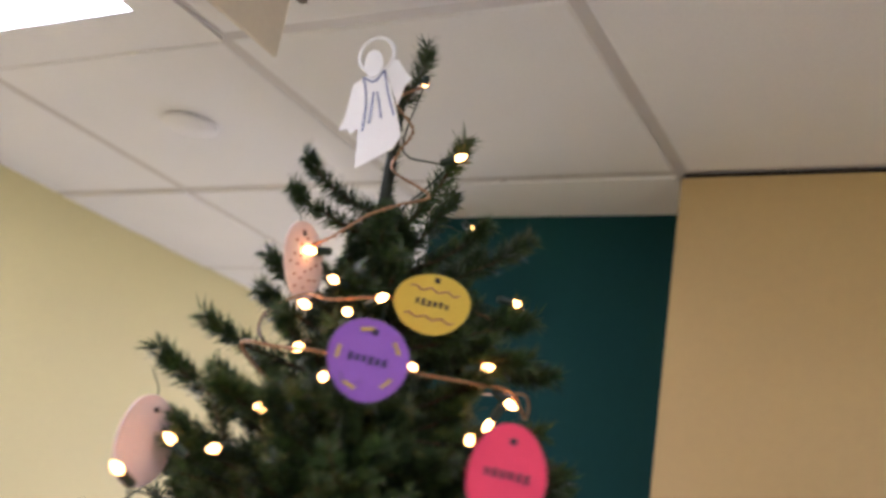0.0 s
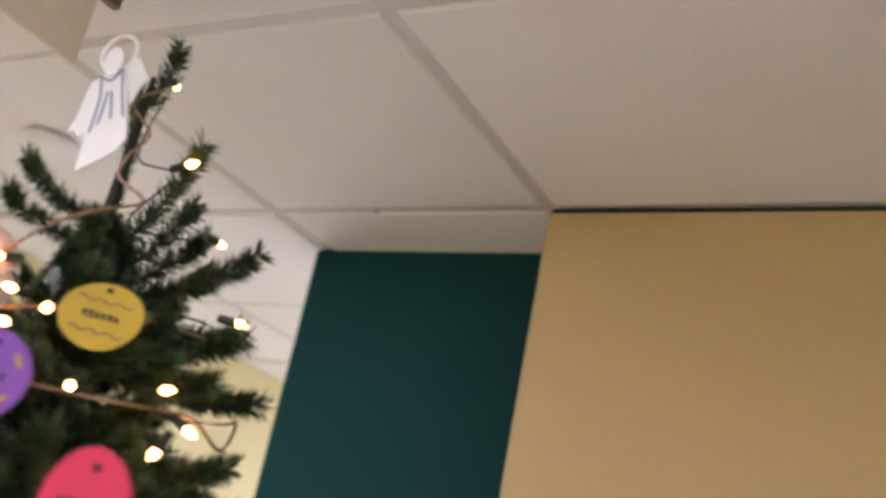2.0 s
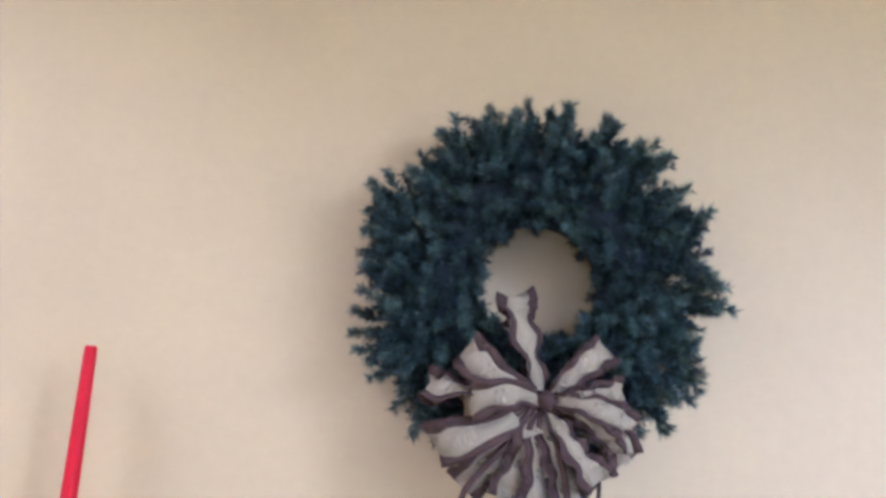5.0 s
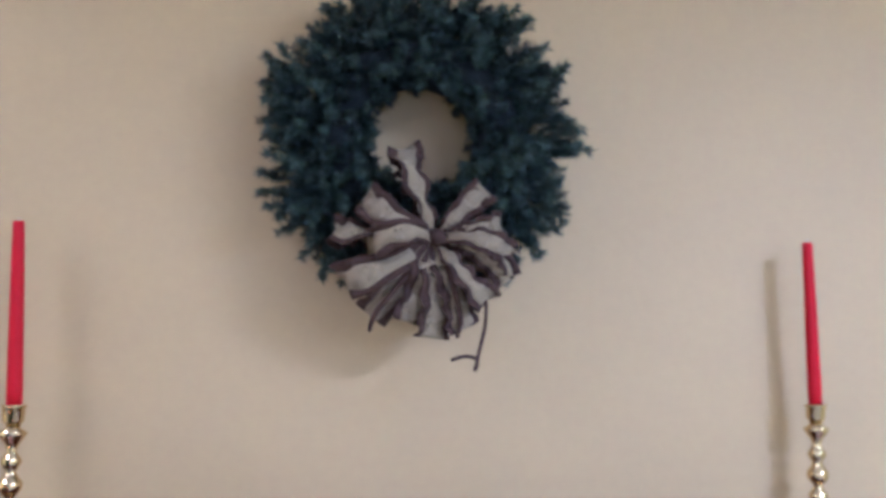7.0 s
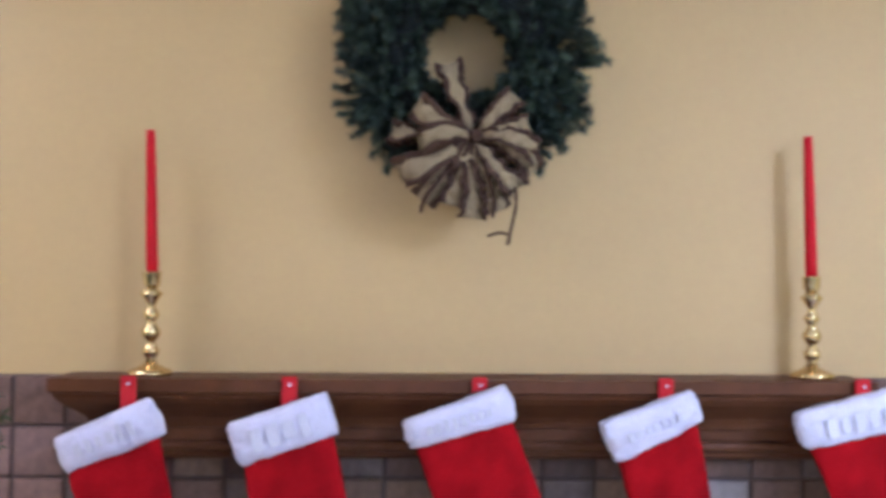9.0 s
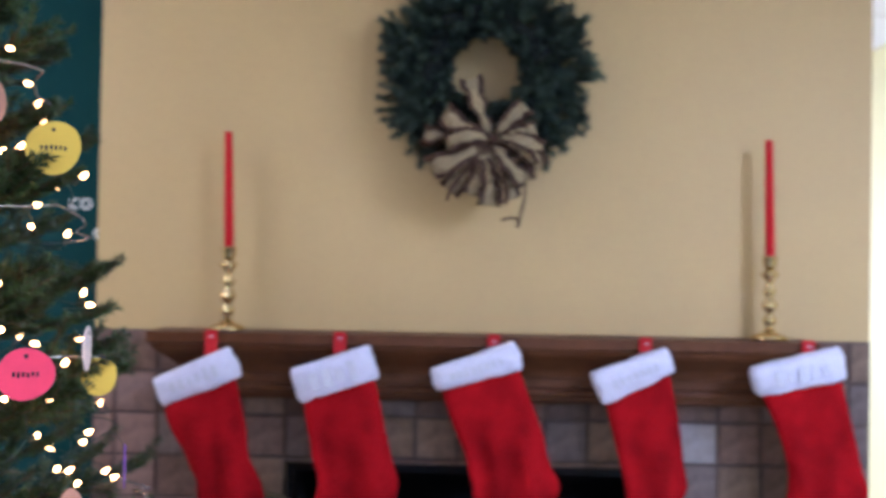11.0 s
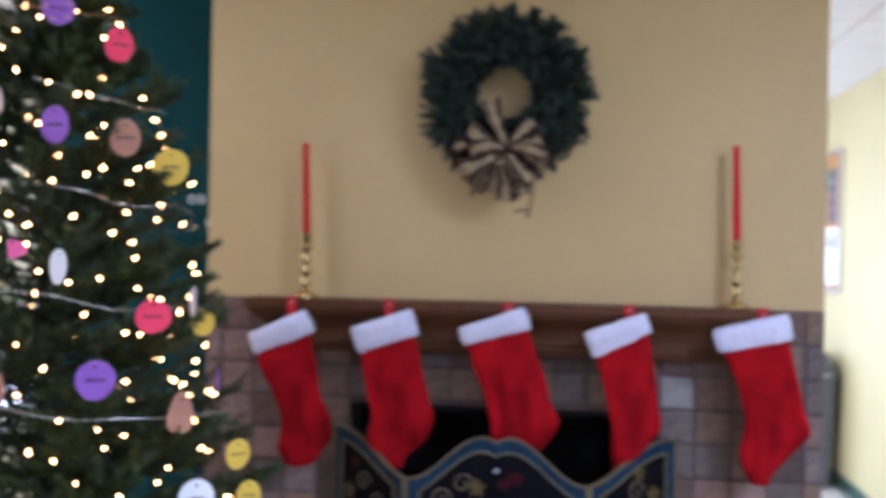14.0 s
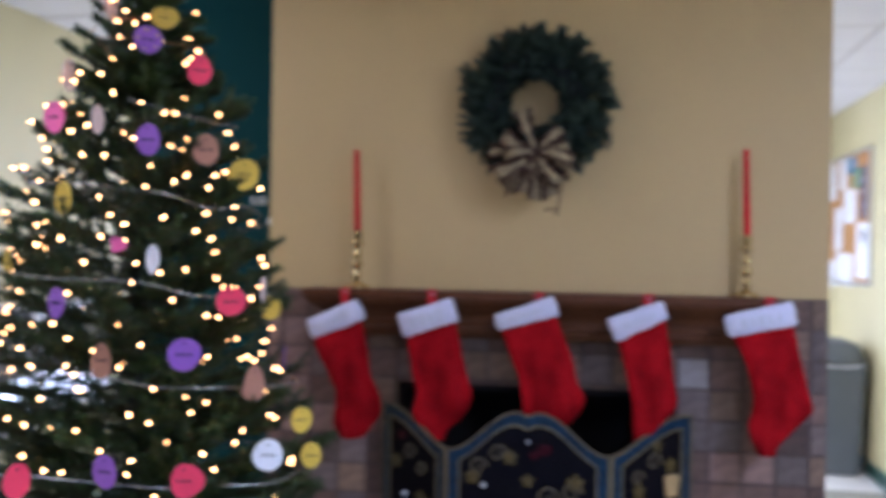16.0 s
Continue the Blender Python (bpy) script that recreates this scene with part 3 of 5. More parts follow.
def branch_mesh(length, rnd, per_m, twigs=True, sparse=1.0):
    """An artificial fir branch along +x with side twigs; mesh with needles and stems."""
    segs, stems = [], []
    pts = []
    for i in range(7):
        t = i / 6
        pts.append(Vector((length * t, 0.03 * length * math.sin(3 * t + rnd.random()), length * (0.16 * t * t - 0.05 * t))))
    for a, b in zip(pts, pts[1:]):
        segs.append((a, b, 1.0))
    stems.append((pts, 0.0028))
    n = max(2, int(sparse * length / 0.055))
    for i in range(n if twigs else 0):
        t = 0.22 + 0.72 * (i + 0.5) / n
        q = pts[int(t * 6)].lerp(pts[min(6, int(t * 6) + 1)], t * 6 - int(t * 6))
        for s in (-1, 1):
            ll = (0.040 + 0.16 * length * (1.15 - t)) * rnd.uniform(0.7, 1.25)
            ang = radians(rnd.uniform(32, 55)) * s
            w = Vector((math.cos(ang), math.sin(ang), rnd.uniform(-0.15, 0.45))).normalized()
            mid = q + w * ll * 0.5
            tip = q + w * ll + Vector((ll * 0.15, 0, ll * rnd.uniform(0.0, 0.3)))
            segs += [(q, mid, 1.0), (mid, tip, 1.0)]
            stems.append(([q, mid, tip], 0.0018))
    # bushy end
    tip = pts[-1]
    segs.append((pts[-2], tip + Vector((0.015, 0, 0.006)), 1.0))
    if sparse < 1:
        v, f = needles(segs, per_m, 0.0190, 0.0016, rnd, (30, 66))
        # rounded brush ends
        for p, _ in stems:
            d = (p[-1] - p[-2]).normalized()
            v2, f2 = needles([(p[-1] - d * 0.006, p[-1] + d * 0.003, 1.0)], 11000, 0.0125, 0.0015, rnd, (8, 78))
            f += [tuple(k + len(v) for k in q) for q in f2]
            v += v2
    else:
        v, f = needles(segs, per_m, 0.0165, 0.0020, rnd, (30, 66))
    bm = bmesh.new()
    for p, r in stems:
        tube(p, [r * (1 - 0.5 * k / (len(p) - 1)) for k in range(len(p))], 5, bm)
    base = len(v)
    bm.verts.index_update()
    v += [Vector(x.co) for x in bm.verts]
    g = [tuple(base + x.index for x in fc.verts) for fc in bm.faces]
    bm.free()
    me = bpy.data.meshes.new("branch")
    me.from_pydata(v, [], f + g)
    me.materials.append(M_NEEDLE)
    me.materials.append(M_TWIG)
    me.polygons.foreach_set("material_index", [0] * len(f) + [1] * len(g))
    me.update()
    return me


# ---- christmas tree ----
TX, TY, TOP = -0.04, -0.885, 2.40
D_TAB = (0, 0.14, 0.22, 0.42, 0.64, 0.92, 1.55, 2.24)
R_TAB = (0.02, 0.07, 0.12, 0.20, 0.27, 0.35, 0.50, 0.62)


def lean(z):
    """How far the trunk has bent away from its foot at height z."""
    k = min(1.0, max(0.0, (z - 1.75) / 0.45))
    return Vector((-0.030 * k, 0.023 * k, 0))


def tree_radius(z):
    return float(np.interp(TOP - z, D_TAB, R_TAB))


def christmas_tree():
    t = empty("christmas_tree", pose(TX, TY, 0.007), "tall dark green artificial fir with lights and paper ornaments", "tree")
    rnd = random.Random(11)
    part("trunk", tube([Vector((0, 0, z)) + lean(z) for z in (0.03, 1.2, 1.75, 2.0, 2.24, 2.35)], [0.022, 0.018, 0.012, 0.010, 0.006, 0.003], 10), M_TRUNK, t)
    bm = bmesh.new()
    for k in range(4):
        a = math.pi / 2 * k + 0.4
        tube([(0, 0, 0.12), (0.22 * math.cos(a), 0.22 * math.sin(a), 0.06), (0.34 * math.cos(a), 0.34 * math.sin(a), 0.008)], 0.008, 6, bm)
    part("stand", bm, M_CABLE, t, "dark metal tree stand")
    lengths = (0.16, 0.24, 0.34, 0.46, 0.60)
    lib = {ll: [branch_mesh(ll, rnd, 3600 if ll < 0.3 else 2100) for _ in range(4)] for ll in lengths}

    def add_branch(z, r, rise, ang, lib=lib):
        # thinner towards the side wall near the top
        if z > 1.62 and math.cos(ang - radians(215)) > 0.3:
            r *= 0.82 if z < 1.82 else 0.77
        want = max(0.07, r / math.cos(radians(max(rise, 0))) ** 0.7)
        ll = min(lib, key=lambda q: abs(q - want))
        ob = new("branch", rnd.choice(lib[ll]))
        ob.parent = t
        k = want / ll
        ob.matrix_basis = Matrix.Translation(lean(z)) @ pose(0, 0, z, 0, -rise, math.degrees(ang)) @ pose(0, 0, 0, rnd.uniform(-25, 25)) @ Matrix.Diagonal((k, 0.5 + 0.5 * k, 0.5 + 0.5 * k, 1))
    # the single fingers of the top: height of the foot, reach, height of the tip, direction
    finger_lib = [branch_mesh(0.16, rnd, 4600, False, 0.6) for _ in range(6)]

    def finger(foot, reach, tip, deg, wide=1.12):
        way = Vector((reach, 0, tip - foot))
        ob = new("branch", rnd.choice(finger_lib))
        ob.parent = t
        ob.matrix_basis = Matrix.Translation(lean(foot)) @ pose(0, 0, foot - 0.012, 0, -math.degrees(math.atan2(way.z, reach)) + 8, deg) @ pose(0, 0, 0, rnd.uniform(-35, 35)) @ Matrix.Diagonal((way.length / 0.172, wide, wide, 1))
    for foot, reach, tip, deg in ((2.198, 0.091, 2.235, 214), (2.165, 0.098, 2.202, 222), (2.150, 0.072, 2.288, 30), (2.130, 0.080, 2.245, 50), (2.16, 0.060, 2.20, 120), (2.14, 0.055, 2.175, 300),
                                  (2.096, 0.152, 2.194, 30), (2.10, 0.110, 2.168, 42), (2.06, 0.108, 2.122, 232), (2.056, 0.111, 2.076, 236), (2.115, 0.060, 2.118, 215), (2.09, 0.070, 2.125, 330), (2.07, 0.080, 2.105, 350), (2.10, 0.06, 2.13, 160), (2.07, 0.06, 2.105, 270),
                                  (2.063, 0.165, 2.103, 22), (2.050, 0.150, 2.118, 34), (2.068, 0.185, 2.052, 2), (2.075, 0.193, 2.052, 20), (2.017, 0.155, 2.046, 226), (2.02, 0.100, 2.05, 246), (1.99, 0.120, 2.04, 315), (2.00, 0.100, 2.04, 290), (1.985, 0.150, 2.02, 350),
                                  (1.929, 0.186, 2.012, 224), (1.955, 0.140, 1.995, 238), (1.94, 0.160, 1.985, 258), (1.97, 0.13, 2.00, 80), (2.00, 0.12, 2.03, 175), (1.95, 0.14, 1.985, 140), (1.94, 0.17, 1.98, 300), (1.93, 0.185, 1.975, 278), (1.96, 0.170, 2.00, 40), (1.95, 0.185, 1.99, 10),
                                  (1.99, 0.215, 1.962, 15), (1.90, 0.200, 1.955, 32), (1.890, 0.170, 1.930, 205), (1.870, 0.178, 1.916, 230), (1.885, 0.15, 1.93, 250), (1.90, 0.20, 1.945, 330), (1.90, 0.20, 1.95, 355), (1.90, 0.18, 1.94, 310)):
        finger(foot, reach, tip, deg)
        if reach > 0.13 and not 200 < deg < 240:
            for sg in (-1, 1):
                finger(foot + (tip - foot) * 0.30, reach * rnd.uniform(0.62, 0.80), foot + (tip - foot) * rnd.uniform(0.7, 1.0), deg + sg * rnd.uniform(16, 30))
    # short fingers that hide the trunk
    for k in range(52):
        z = 2.16 - 0.28 * k / 51
        reach = 0.030 + 0.075 * (2.17 - z) / 0.28 * rnd.uniform(0.6, 1.0)
        finger(z - 0.02, reach, z + rnd.uniform(0.01, 0.04), k * 137.5 + rnd.uniform(-20, 20))
    # upright leader, thin below its tuft
    for foot, long, tilt, wide in ((2.17, 0.15, 2, 0.75), (2.314, 0.064, 22, 1.05)):
        ob = new("branch", branch_mesh(long, rnd, 4200, False, 0.6))
        ob.parent = t
        ob.matrix_basis = Matrix.Translation(lean(2.3)) @ pose(0, 0, foot, 0, tilt - 90, 30) @ Matrix.Diagonal((1, wide, wide, 1))
    for z, r, rise, count, ang in ((1.875, 0.200, 9, 8, 0.3), (1.850, 0.218, 7, 11, 0.1)):
        for k in range(count):
            add_branch(z + rnd.uniform(-0.02, 0.02), r * rnd.uniform(0.8, 1.05), rise + rnd.uniform(-8, 8), ang + 2 * math.pi * k / count + rnd.uniform(-0.15, 0.15))
    z, ang = 1.83, 0.7
    while z > 0.22:
        r = tree_radius(z - 0.03) * rnd.uniform(0.80, 1.08)
        # a thin place through which the window shows
        deg = math.degrees(ang) % 360
        if 1.06 < z < 1.21 and (228 < deg < 288 or 55 < deg < 115) and rnd.random() < 0.6:
            r = 0.10
        add_branch(z - 0.02, r, 10 + rnd.uniform(-10, 9), ang)
        ang += 2.39996 + rnd.uniform(-0.25, 0.25)
        z -= 0.0072 if z > 1.62 else 0.0066
    return t


christmas_tree()


# ---- light string, bead garlands ----
def spiral(turns, z0, z1, inset, phase, sag, n, seed, wob=0.012):
    """Points of a strand wound round the tree from z0 down to z1, drooping between branch tips."""
    rnd = random.Random(seed)
    ph = [rnd.uniform(0, 6.28) for _ in range(4)]
    out = []
    for i in range(n):
        t = i / (n - 1)
        s = t ** 0.8
        a = phase + turns * 2 * math.pi * s
        z = z0 + (z1 - z0) * s + sag * math.sin(a * 5 + ph[0]) + 0.6 * sag * math.sin(a * 8.3 + ph[1])
        r = tree_radius(z) + inset + wob * math.sin(a * 7 + ph[2]) + wob * math.sin(a * 11.7 + ph[3])
        out.append(Vector((TX + r * math.cos(a), TY + r * math.sin(a), z)) + lean(z))
    return out


def bead_strand(name, pts, material, label, fat=0.0024):
    g = empty(name, Matrix.Translation(pts[0]), label, "garland", "bead garlands on the tree")
    fine = []
    for a, b in zip(pts, pts[1:]):
        steps = max(1, int((b - a).length / 0.0028))
        fine += [a.lerp(b, k / steps) for k in range(steps)]
    fine = [p - pts[0] for p in fine]
    third = len(fine) // 3
    for k in range(3):
        seg = fine[k * third:(k + 1) * third + 1]
        part("strand", tube(seg, [fat if i % 2 else 0.0009 for i in range(len(seg))], 6), material, g, smooth=True)


bead_strand("bead_garland", smooth_line([(-0.052, -0.858, 2.345), (-0.066, -0.880, 2.318), (-0.050, -0.862, 2.292), (-0.054, -0.874, 2.262), (-0.056, -0.876, 2.238), (-0.002, -0.885, 2.205), (-0.013, -0.920, 2.181), (-0.036, -0.936, 2.164), (-0.060, -0.950, 2.138), (-0.105, -0.930, 2.128), (-0.150, -0.860, 2.12), (-0.12, -0.78, 2.10), (-0.03, -0.755, 2.105), (0.045, -0.80, 2.10),
                                         (0.040, -0.90, 2.09), (0.007, -0.962, 2.074), (-0.030, -0.978, 2.066), (-0.070, -0.968, 2.073), (-0.150, -0.92, 2.06), (-0.195, -0.83, 2.05), (-0.13, -0.72, 2.04), (0.0, -0.71, 2.04), (0.085, -0.78, 2.03), (0.105, -0.815, 2.000),
                                         (0.108, -0.863, 2.016), (0.096, -0.910, 2.012), (0.069, -0.955, 2.008), (0.049, -0.975, 2.008), (-0.002, -1.018, 2.009), (-0.041, -1.022, 2.010), (-0.085, -1.018, 2.013), (-0.10, -0.97, 2.0), (-0.09, -0.90, 1.98)], 8), M_WARM_BEAD, "bead garland wound round the tree top, copper tone for bulb light", 0.0022)
bead_strand("bead_garland", spiral(6.0, 1.84, 0.55, -0.004, -1.2, 0.007, 420, 4), M_BEAD, "silver bead garland wound round the fir tree", 0.0021)


def light_string(pts, total, seed, spots=False):
    """A string of lit bulbs along points; spots: one bulb at each given point, else total bulbs spread along it."""
    g = empty("light_string", Matrix.Translation(pts[0]), "string of lit warm-white mini bulbs on the tree", "string lights", "light strings on the tree")
    rel = [p - pts[0] for p in pts]
    line = rel
    if spots:
        # the cable runs deeper in the branches than its bulbs
        stops = [q for a, b in zip(pts, pts[1:] + pts[-1:]) for q in (a, (a + b) / 2)]
        pull = [((Vector((TX, TY, p.z)) + lean(p.z)) - p) * (0.08, 0.75)[k % 2] + Vector((0, 0, (-0.010, -0.04)[k % 2])) for k, p in enumerate(stops)]
        line = smooth_line([p + q - pts[0] for p, q in zip(stops, pull)], 4)
    part("cable", tube(line, 0.0011, 4), M_CABLE, g, "dark green cable")
    bulb = bmesh.new()
    lathe([(0.0020, 0.0), (0.0033, 0.002), (0.0040, 0.0050), (0.0033, 0.0090), (0.0009, 0.0130)], 10, bulb)
    bme = part("bulb", bulb, M_BULB, g, smooth=True)
    sock = part("socket", lathe([(0.0034, -0.016), (0.0043, -0.014), (0.0041, 0.0), (0.0026, 0.0012)], 7), M_CABLE, bme)
    bme_mesh, sock_mesh = bme.data, sock.data
    rnd = random.Random(seed + 70)
    for i in range(len(rel) if spots else total):
        p = rel[i] if spots else rel[int((i + 0.5) / total * (len(rel) - 1))]
        radial = Vector((p.x + pts[0].x - TX, p.y + pts[0].y - TY, 0)).normalized()
        # few bulbs on the side turned to the chimney wall
        if not spots and i and radial.y > 0.1 and rnd.random() < 0.7:
            continue
        w = radial + Vector((rnd.gauss(0, 0.5), rnd.gauss(0, 0.5), rnd.gauss(0.3, 0.5)))
        m = Matrix.Translation(p + w.normalized() * (0.004 if spots else 0.022)) @ w.to_track_quat("Z", "Y").to_matrix().to_4x4()
        if i == 0:
            bme.matrix_basis = m
            continue
        b = new("bulb", bme_mesh)
        b.parent = g
        b.matrix_basis = m
        s = new("socket", sock_mesh)
        s.parent = b
    return g


TOP_BULBS = [(-0.053, -0.850, 2.357), (-0.002, -0.853, 2.258), (-0.017, -0.765, 2.217), (0.060, -0.796, 2.122), (-0.047, -0.944, 2.093), (-0.079, -0.942, 2.125), (-0.053, -0.972, 2.059), (-0.012, -0.968, 2.056), (0.004, -0.956, 2.072), (0.039, -0.933, 2.021),
             (0.078, -0.881, 2.032), (0.101, -0.865, 2.010), (0.106, -0.886, 1.989), (0.104, -0.924, 1.955), (-0.005, -1.000, 1.994), (-0.036, -0.996, 2.019), (-0.024, -1.025, 1.959), (-0.032, -1.030, 1.955), (-0.057, -1.048, 1.918), (-0.112, -1.037, 1.915)]
light_string([Vector(p) for p in TOP_BULBS], 0, 6, True)
light_string(spiral(5, 1.90, 1.44, -0.060, 0.85, 0.03, 900, 9, 0.028), 150, 9)
light_string(spiral(7, 1.44, 0.94, -0.085, 2.1, 0.03, 900, 12, 0.028), 205, 12)
light_string(spiral(5, 0.93, 0.40, -0.095, 4.0, 0.03, 900, 15, 0.028), 130, 15)


# ---- paper ornaments ----
def ornament(x, y, z, colour, size=0.042, face=None, lean=0.0, shape="round", marks="name", seed=0):
    """A flat foam cut-out hung by a thread from a branch tip; the face looks away from the trunk unless told."""
    a = math.degrees(math.atan2(y - TY, x - TX)) + 90 if face is None else face
    o = empty("paper_ornament", pose(x, y, z, 0, lean, a), f"{colour} foam cut-out ornament with dark writing hung on the tree" if marks else f"plain {colour} foam cut-out ornament hung on the tree", "ornament", "foam ornaments")
    rnd = random.Random(seed * 7 + int(1000 * abs(z)))
    size *= 0.83 if z > 1.5 else 0.74
    n = 36
    ph = rnd.uniform(0, 6)
    out = []
    for k in range(n):
        u = 2 * math.pi * k / n
        r = size * (1 + 0.03 * math.sin(2 * u + ph) + 0.02 * math.sin(3 * u + 2 * ph))
        px, pz = r * math.cos(u), r * math.sin(u)
        if shape == "oval":
            px *= 0.84
        if shape == "wide":
            px, pz = px * 1.08, pz * 0.86
        if shape == "bell":
            px *= 0.55 + 0.35 * (1 - (pz / size)) / 2 + (0.08 if pz < -0.5 * size else 0)
            pz *= 1.05
        if shape == "bean":
            px += 0.010 * (1 - (pz / size) ** 2)
        out.append((px, pz))
    bm = slab(out, 0.002)
    part("cut_out", bm, FOAM[colour], o)
    part("hole", lathe([(0.0028, 0), (0.0026, 0.0007)], 10), M_MARKER, o, "punched hole").matrix_basis = pose(0, -0.0006, size * 0.68, 90, 0, 0)
    part("thread", tube([(0, 0.002, size * 0.68), (0.002, 0.006, size * 1.15), (0.0, 0.018, size * 1.55)], 0.0006, 4), M_CABLE, o)
    if marks == "specks":
        for k in range(22):
            u, q = k * 2.4, size * 0.8 * math.sqrt((k + 0.5) / 22)
            sx, sz = q * math.cos(u) * 0.84, q * math.sin(u)
            part("printed_dot", box(sx - 0.0016, sx + 0.0016, -0.0008, 0.0002, sz - 0.0012, sz + 0.0012), FOAM["brown"], o)
    elif marks:
        bars = 6
        for k in range(bars):
            bx = (-0.5 + (k + 0.5) / bars) * size * 1.0
            part("writing_bar", box(bx - size * 0.042, bx + size * 0.042, -0.0010, 0.0002, -size * 0.09 + rnd.uniform(-1, 1) * size * 0.03, size * 0.08 + rnd.uniform(-1, 1) * size * 0.02), M_MARKER, o)
    if marks == "waves":
        bm = bmesh.new()
        for zz in (0.38, -0.42):
            tube([(size * 0.7 * (k / 12 * 2 - 1), -0.0004, size * (zz + 0.06 * math.sin(k * 1.6))) for k in range(13)], 0.0009, 4, bm)
        part("wavy_line", bm, FOAM["brown"], o)
    if marks == "dashes":
        for k in range(5):
            u = 2 * math.pi * k / 5 + 0.6
            c, s = math.cos(u), math.sin(u)
            part("gold_dash", tube([(size * (0.74 * c - 0.16 * s), -0.0004, size * (0.74 * s + 0.16 * c)), (size * (0.74 * c + 0.16 * s), -0.0004, size * (0.74 * s - 0.16 * c))], 0.0016, 4), FOAM["yellow"], o, "gold glitter dash")
    return o


ornament(0.054, -0.940, 2.076, "yellow", 0.039, 30, 4, "wide", "waves", 1)
ornament(0.050, -1.022, 2.004, "purple", 0.041, 26, 6, "round", "dashes", 2)
ornament(0.186, -1.022, 1.926, "red", 0.043, 32, 4, "oval", "name", 3)
ornament(-0.089, -0.950, 2.112, "blush", 0.047, 92, -20, "oval", "specks", 4)
ornament(-0.148, -1.038, 1.916, "blush", 0.050, 92, 6, "oval", "", 5)
ornament(-0.138, -1.123, 1.802, "magenta", 0.046, None, 0, "round", "name", 6)
ornament(0.001, -1.167, 1.789, "blush", 0.042, 92, 0, "oval", "", 7)
ornament(0.118, -1.153, 1.744, "purple", 0.046, -10, 0, "oval", "name", 8)
ornament(0.226, -1.071, 1.728, "brown", 0.044, 25, 0, "oval", "name", 9)
ornament(0.292, -0.996, 1.675, "yellow", 0.045, 20, 0, "round", "name", 10)
ornament(-0.057, -1.214, 1.604, "yellow", 0.048, -30, 0, "oval", "name", 11)
ornament(-0.206, -1.197, 1.451, "yellow", 0.044, -40, 0, "oval", "name", 12)
ornament(0.084, -1.237, 1.500, "magenta", 0.024, 10, 0, "bean", "", 13)
ornament(0.167, -1.216, 1.468, "white", 0.046, 88, 0, "oval", "", 14)
ornament(-0.028, -1.285, 1.369, "purple", 0.048, -25, 0, "oval", "name", 15)
ornament(0.316, -1.125, 1.372, "red", 0.046, 15, 0, "round", "name", 16)
ornament(0.253, -1.235, 1.259, "purple", 0.050, 12, 0, "round", "name", 17)
ornament(0.095, -1.310, 1.249, "brown", 0.050, -15, 0, "bell", "name", 18)
ornament(0.372, -1.115, 1.185, "brown", 0.052, 50, 0, "bell", "", 19)
ornament(0.445, -0.985, 1.081, "yellow", 0.043, 40, 0, "oval", "name", 20)
ornament(0.411, -1.125, 1.022, "white", 0.048, 18, 0, "round", "name", 21)
ornament(0.467, -0.975, 0.994, "yellow", 0.043, 42, 0, "oval", "name", 22)
ornament(0.134, -1.360, 1.020, "purple", 0.050, -15, 0, "oval", "name", 23)
ornament(0.281, -1.290, 0.993, "red", 0.050, 10, 0, "bean", "name", 24)
ornament(-0.054, -1.380, 0.994, "red", 0.050, 60, 0, "oval", "", 25)
ornament(0.322, -0.875, 1.343, "yellow", 0.040, 48, 0, "round", "", 27)
ornament(0.395, -0.970, 1.228, "purple", 0.042, 108, 0, "oval", "", 28)
ornament(0.345, -0.990, 1.395, "blush", 0.042, 98, 0, "oval", "", 29)


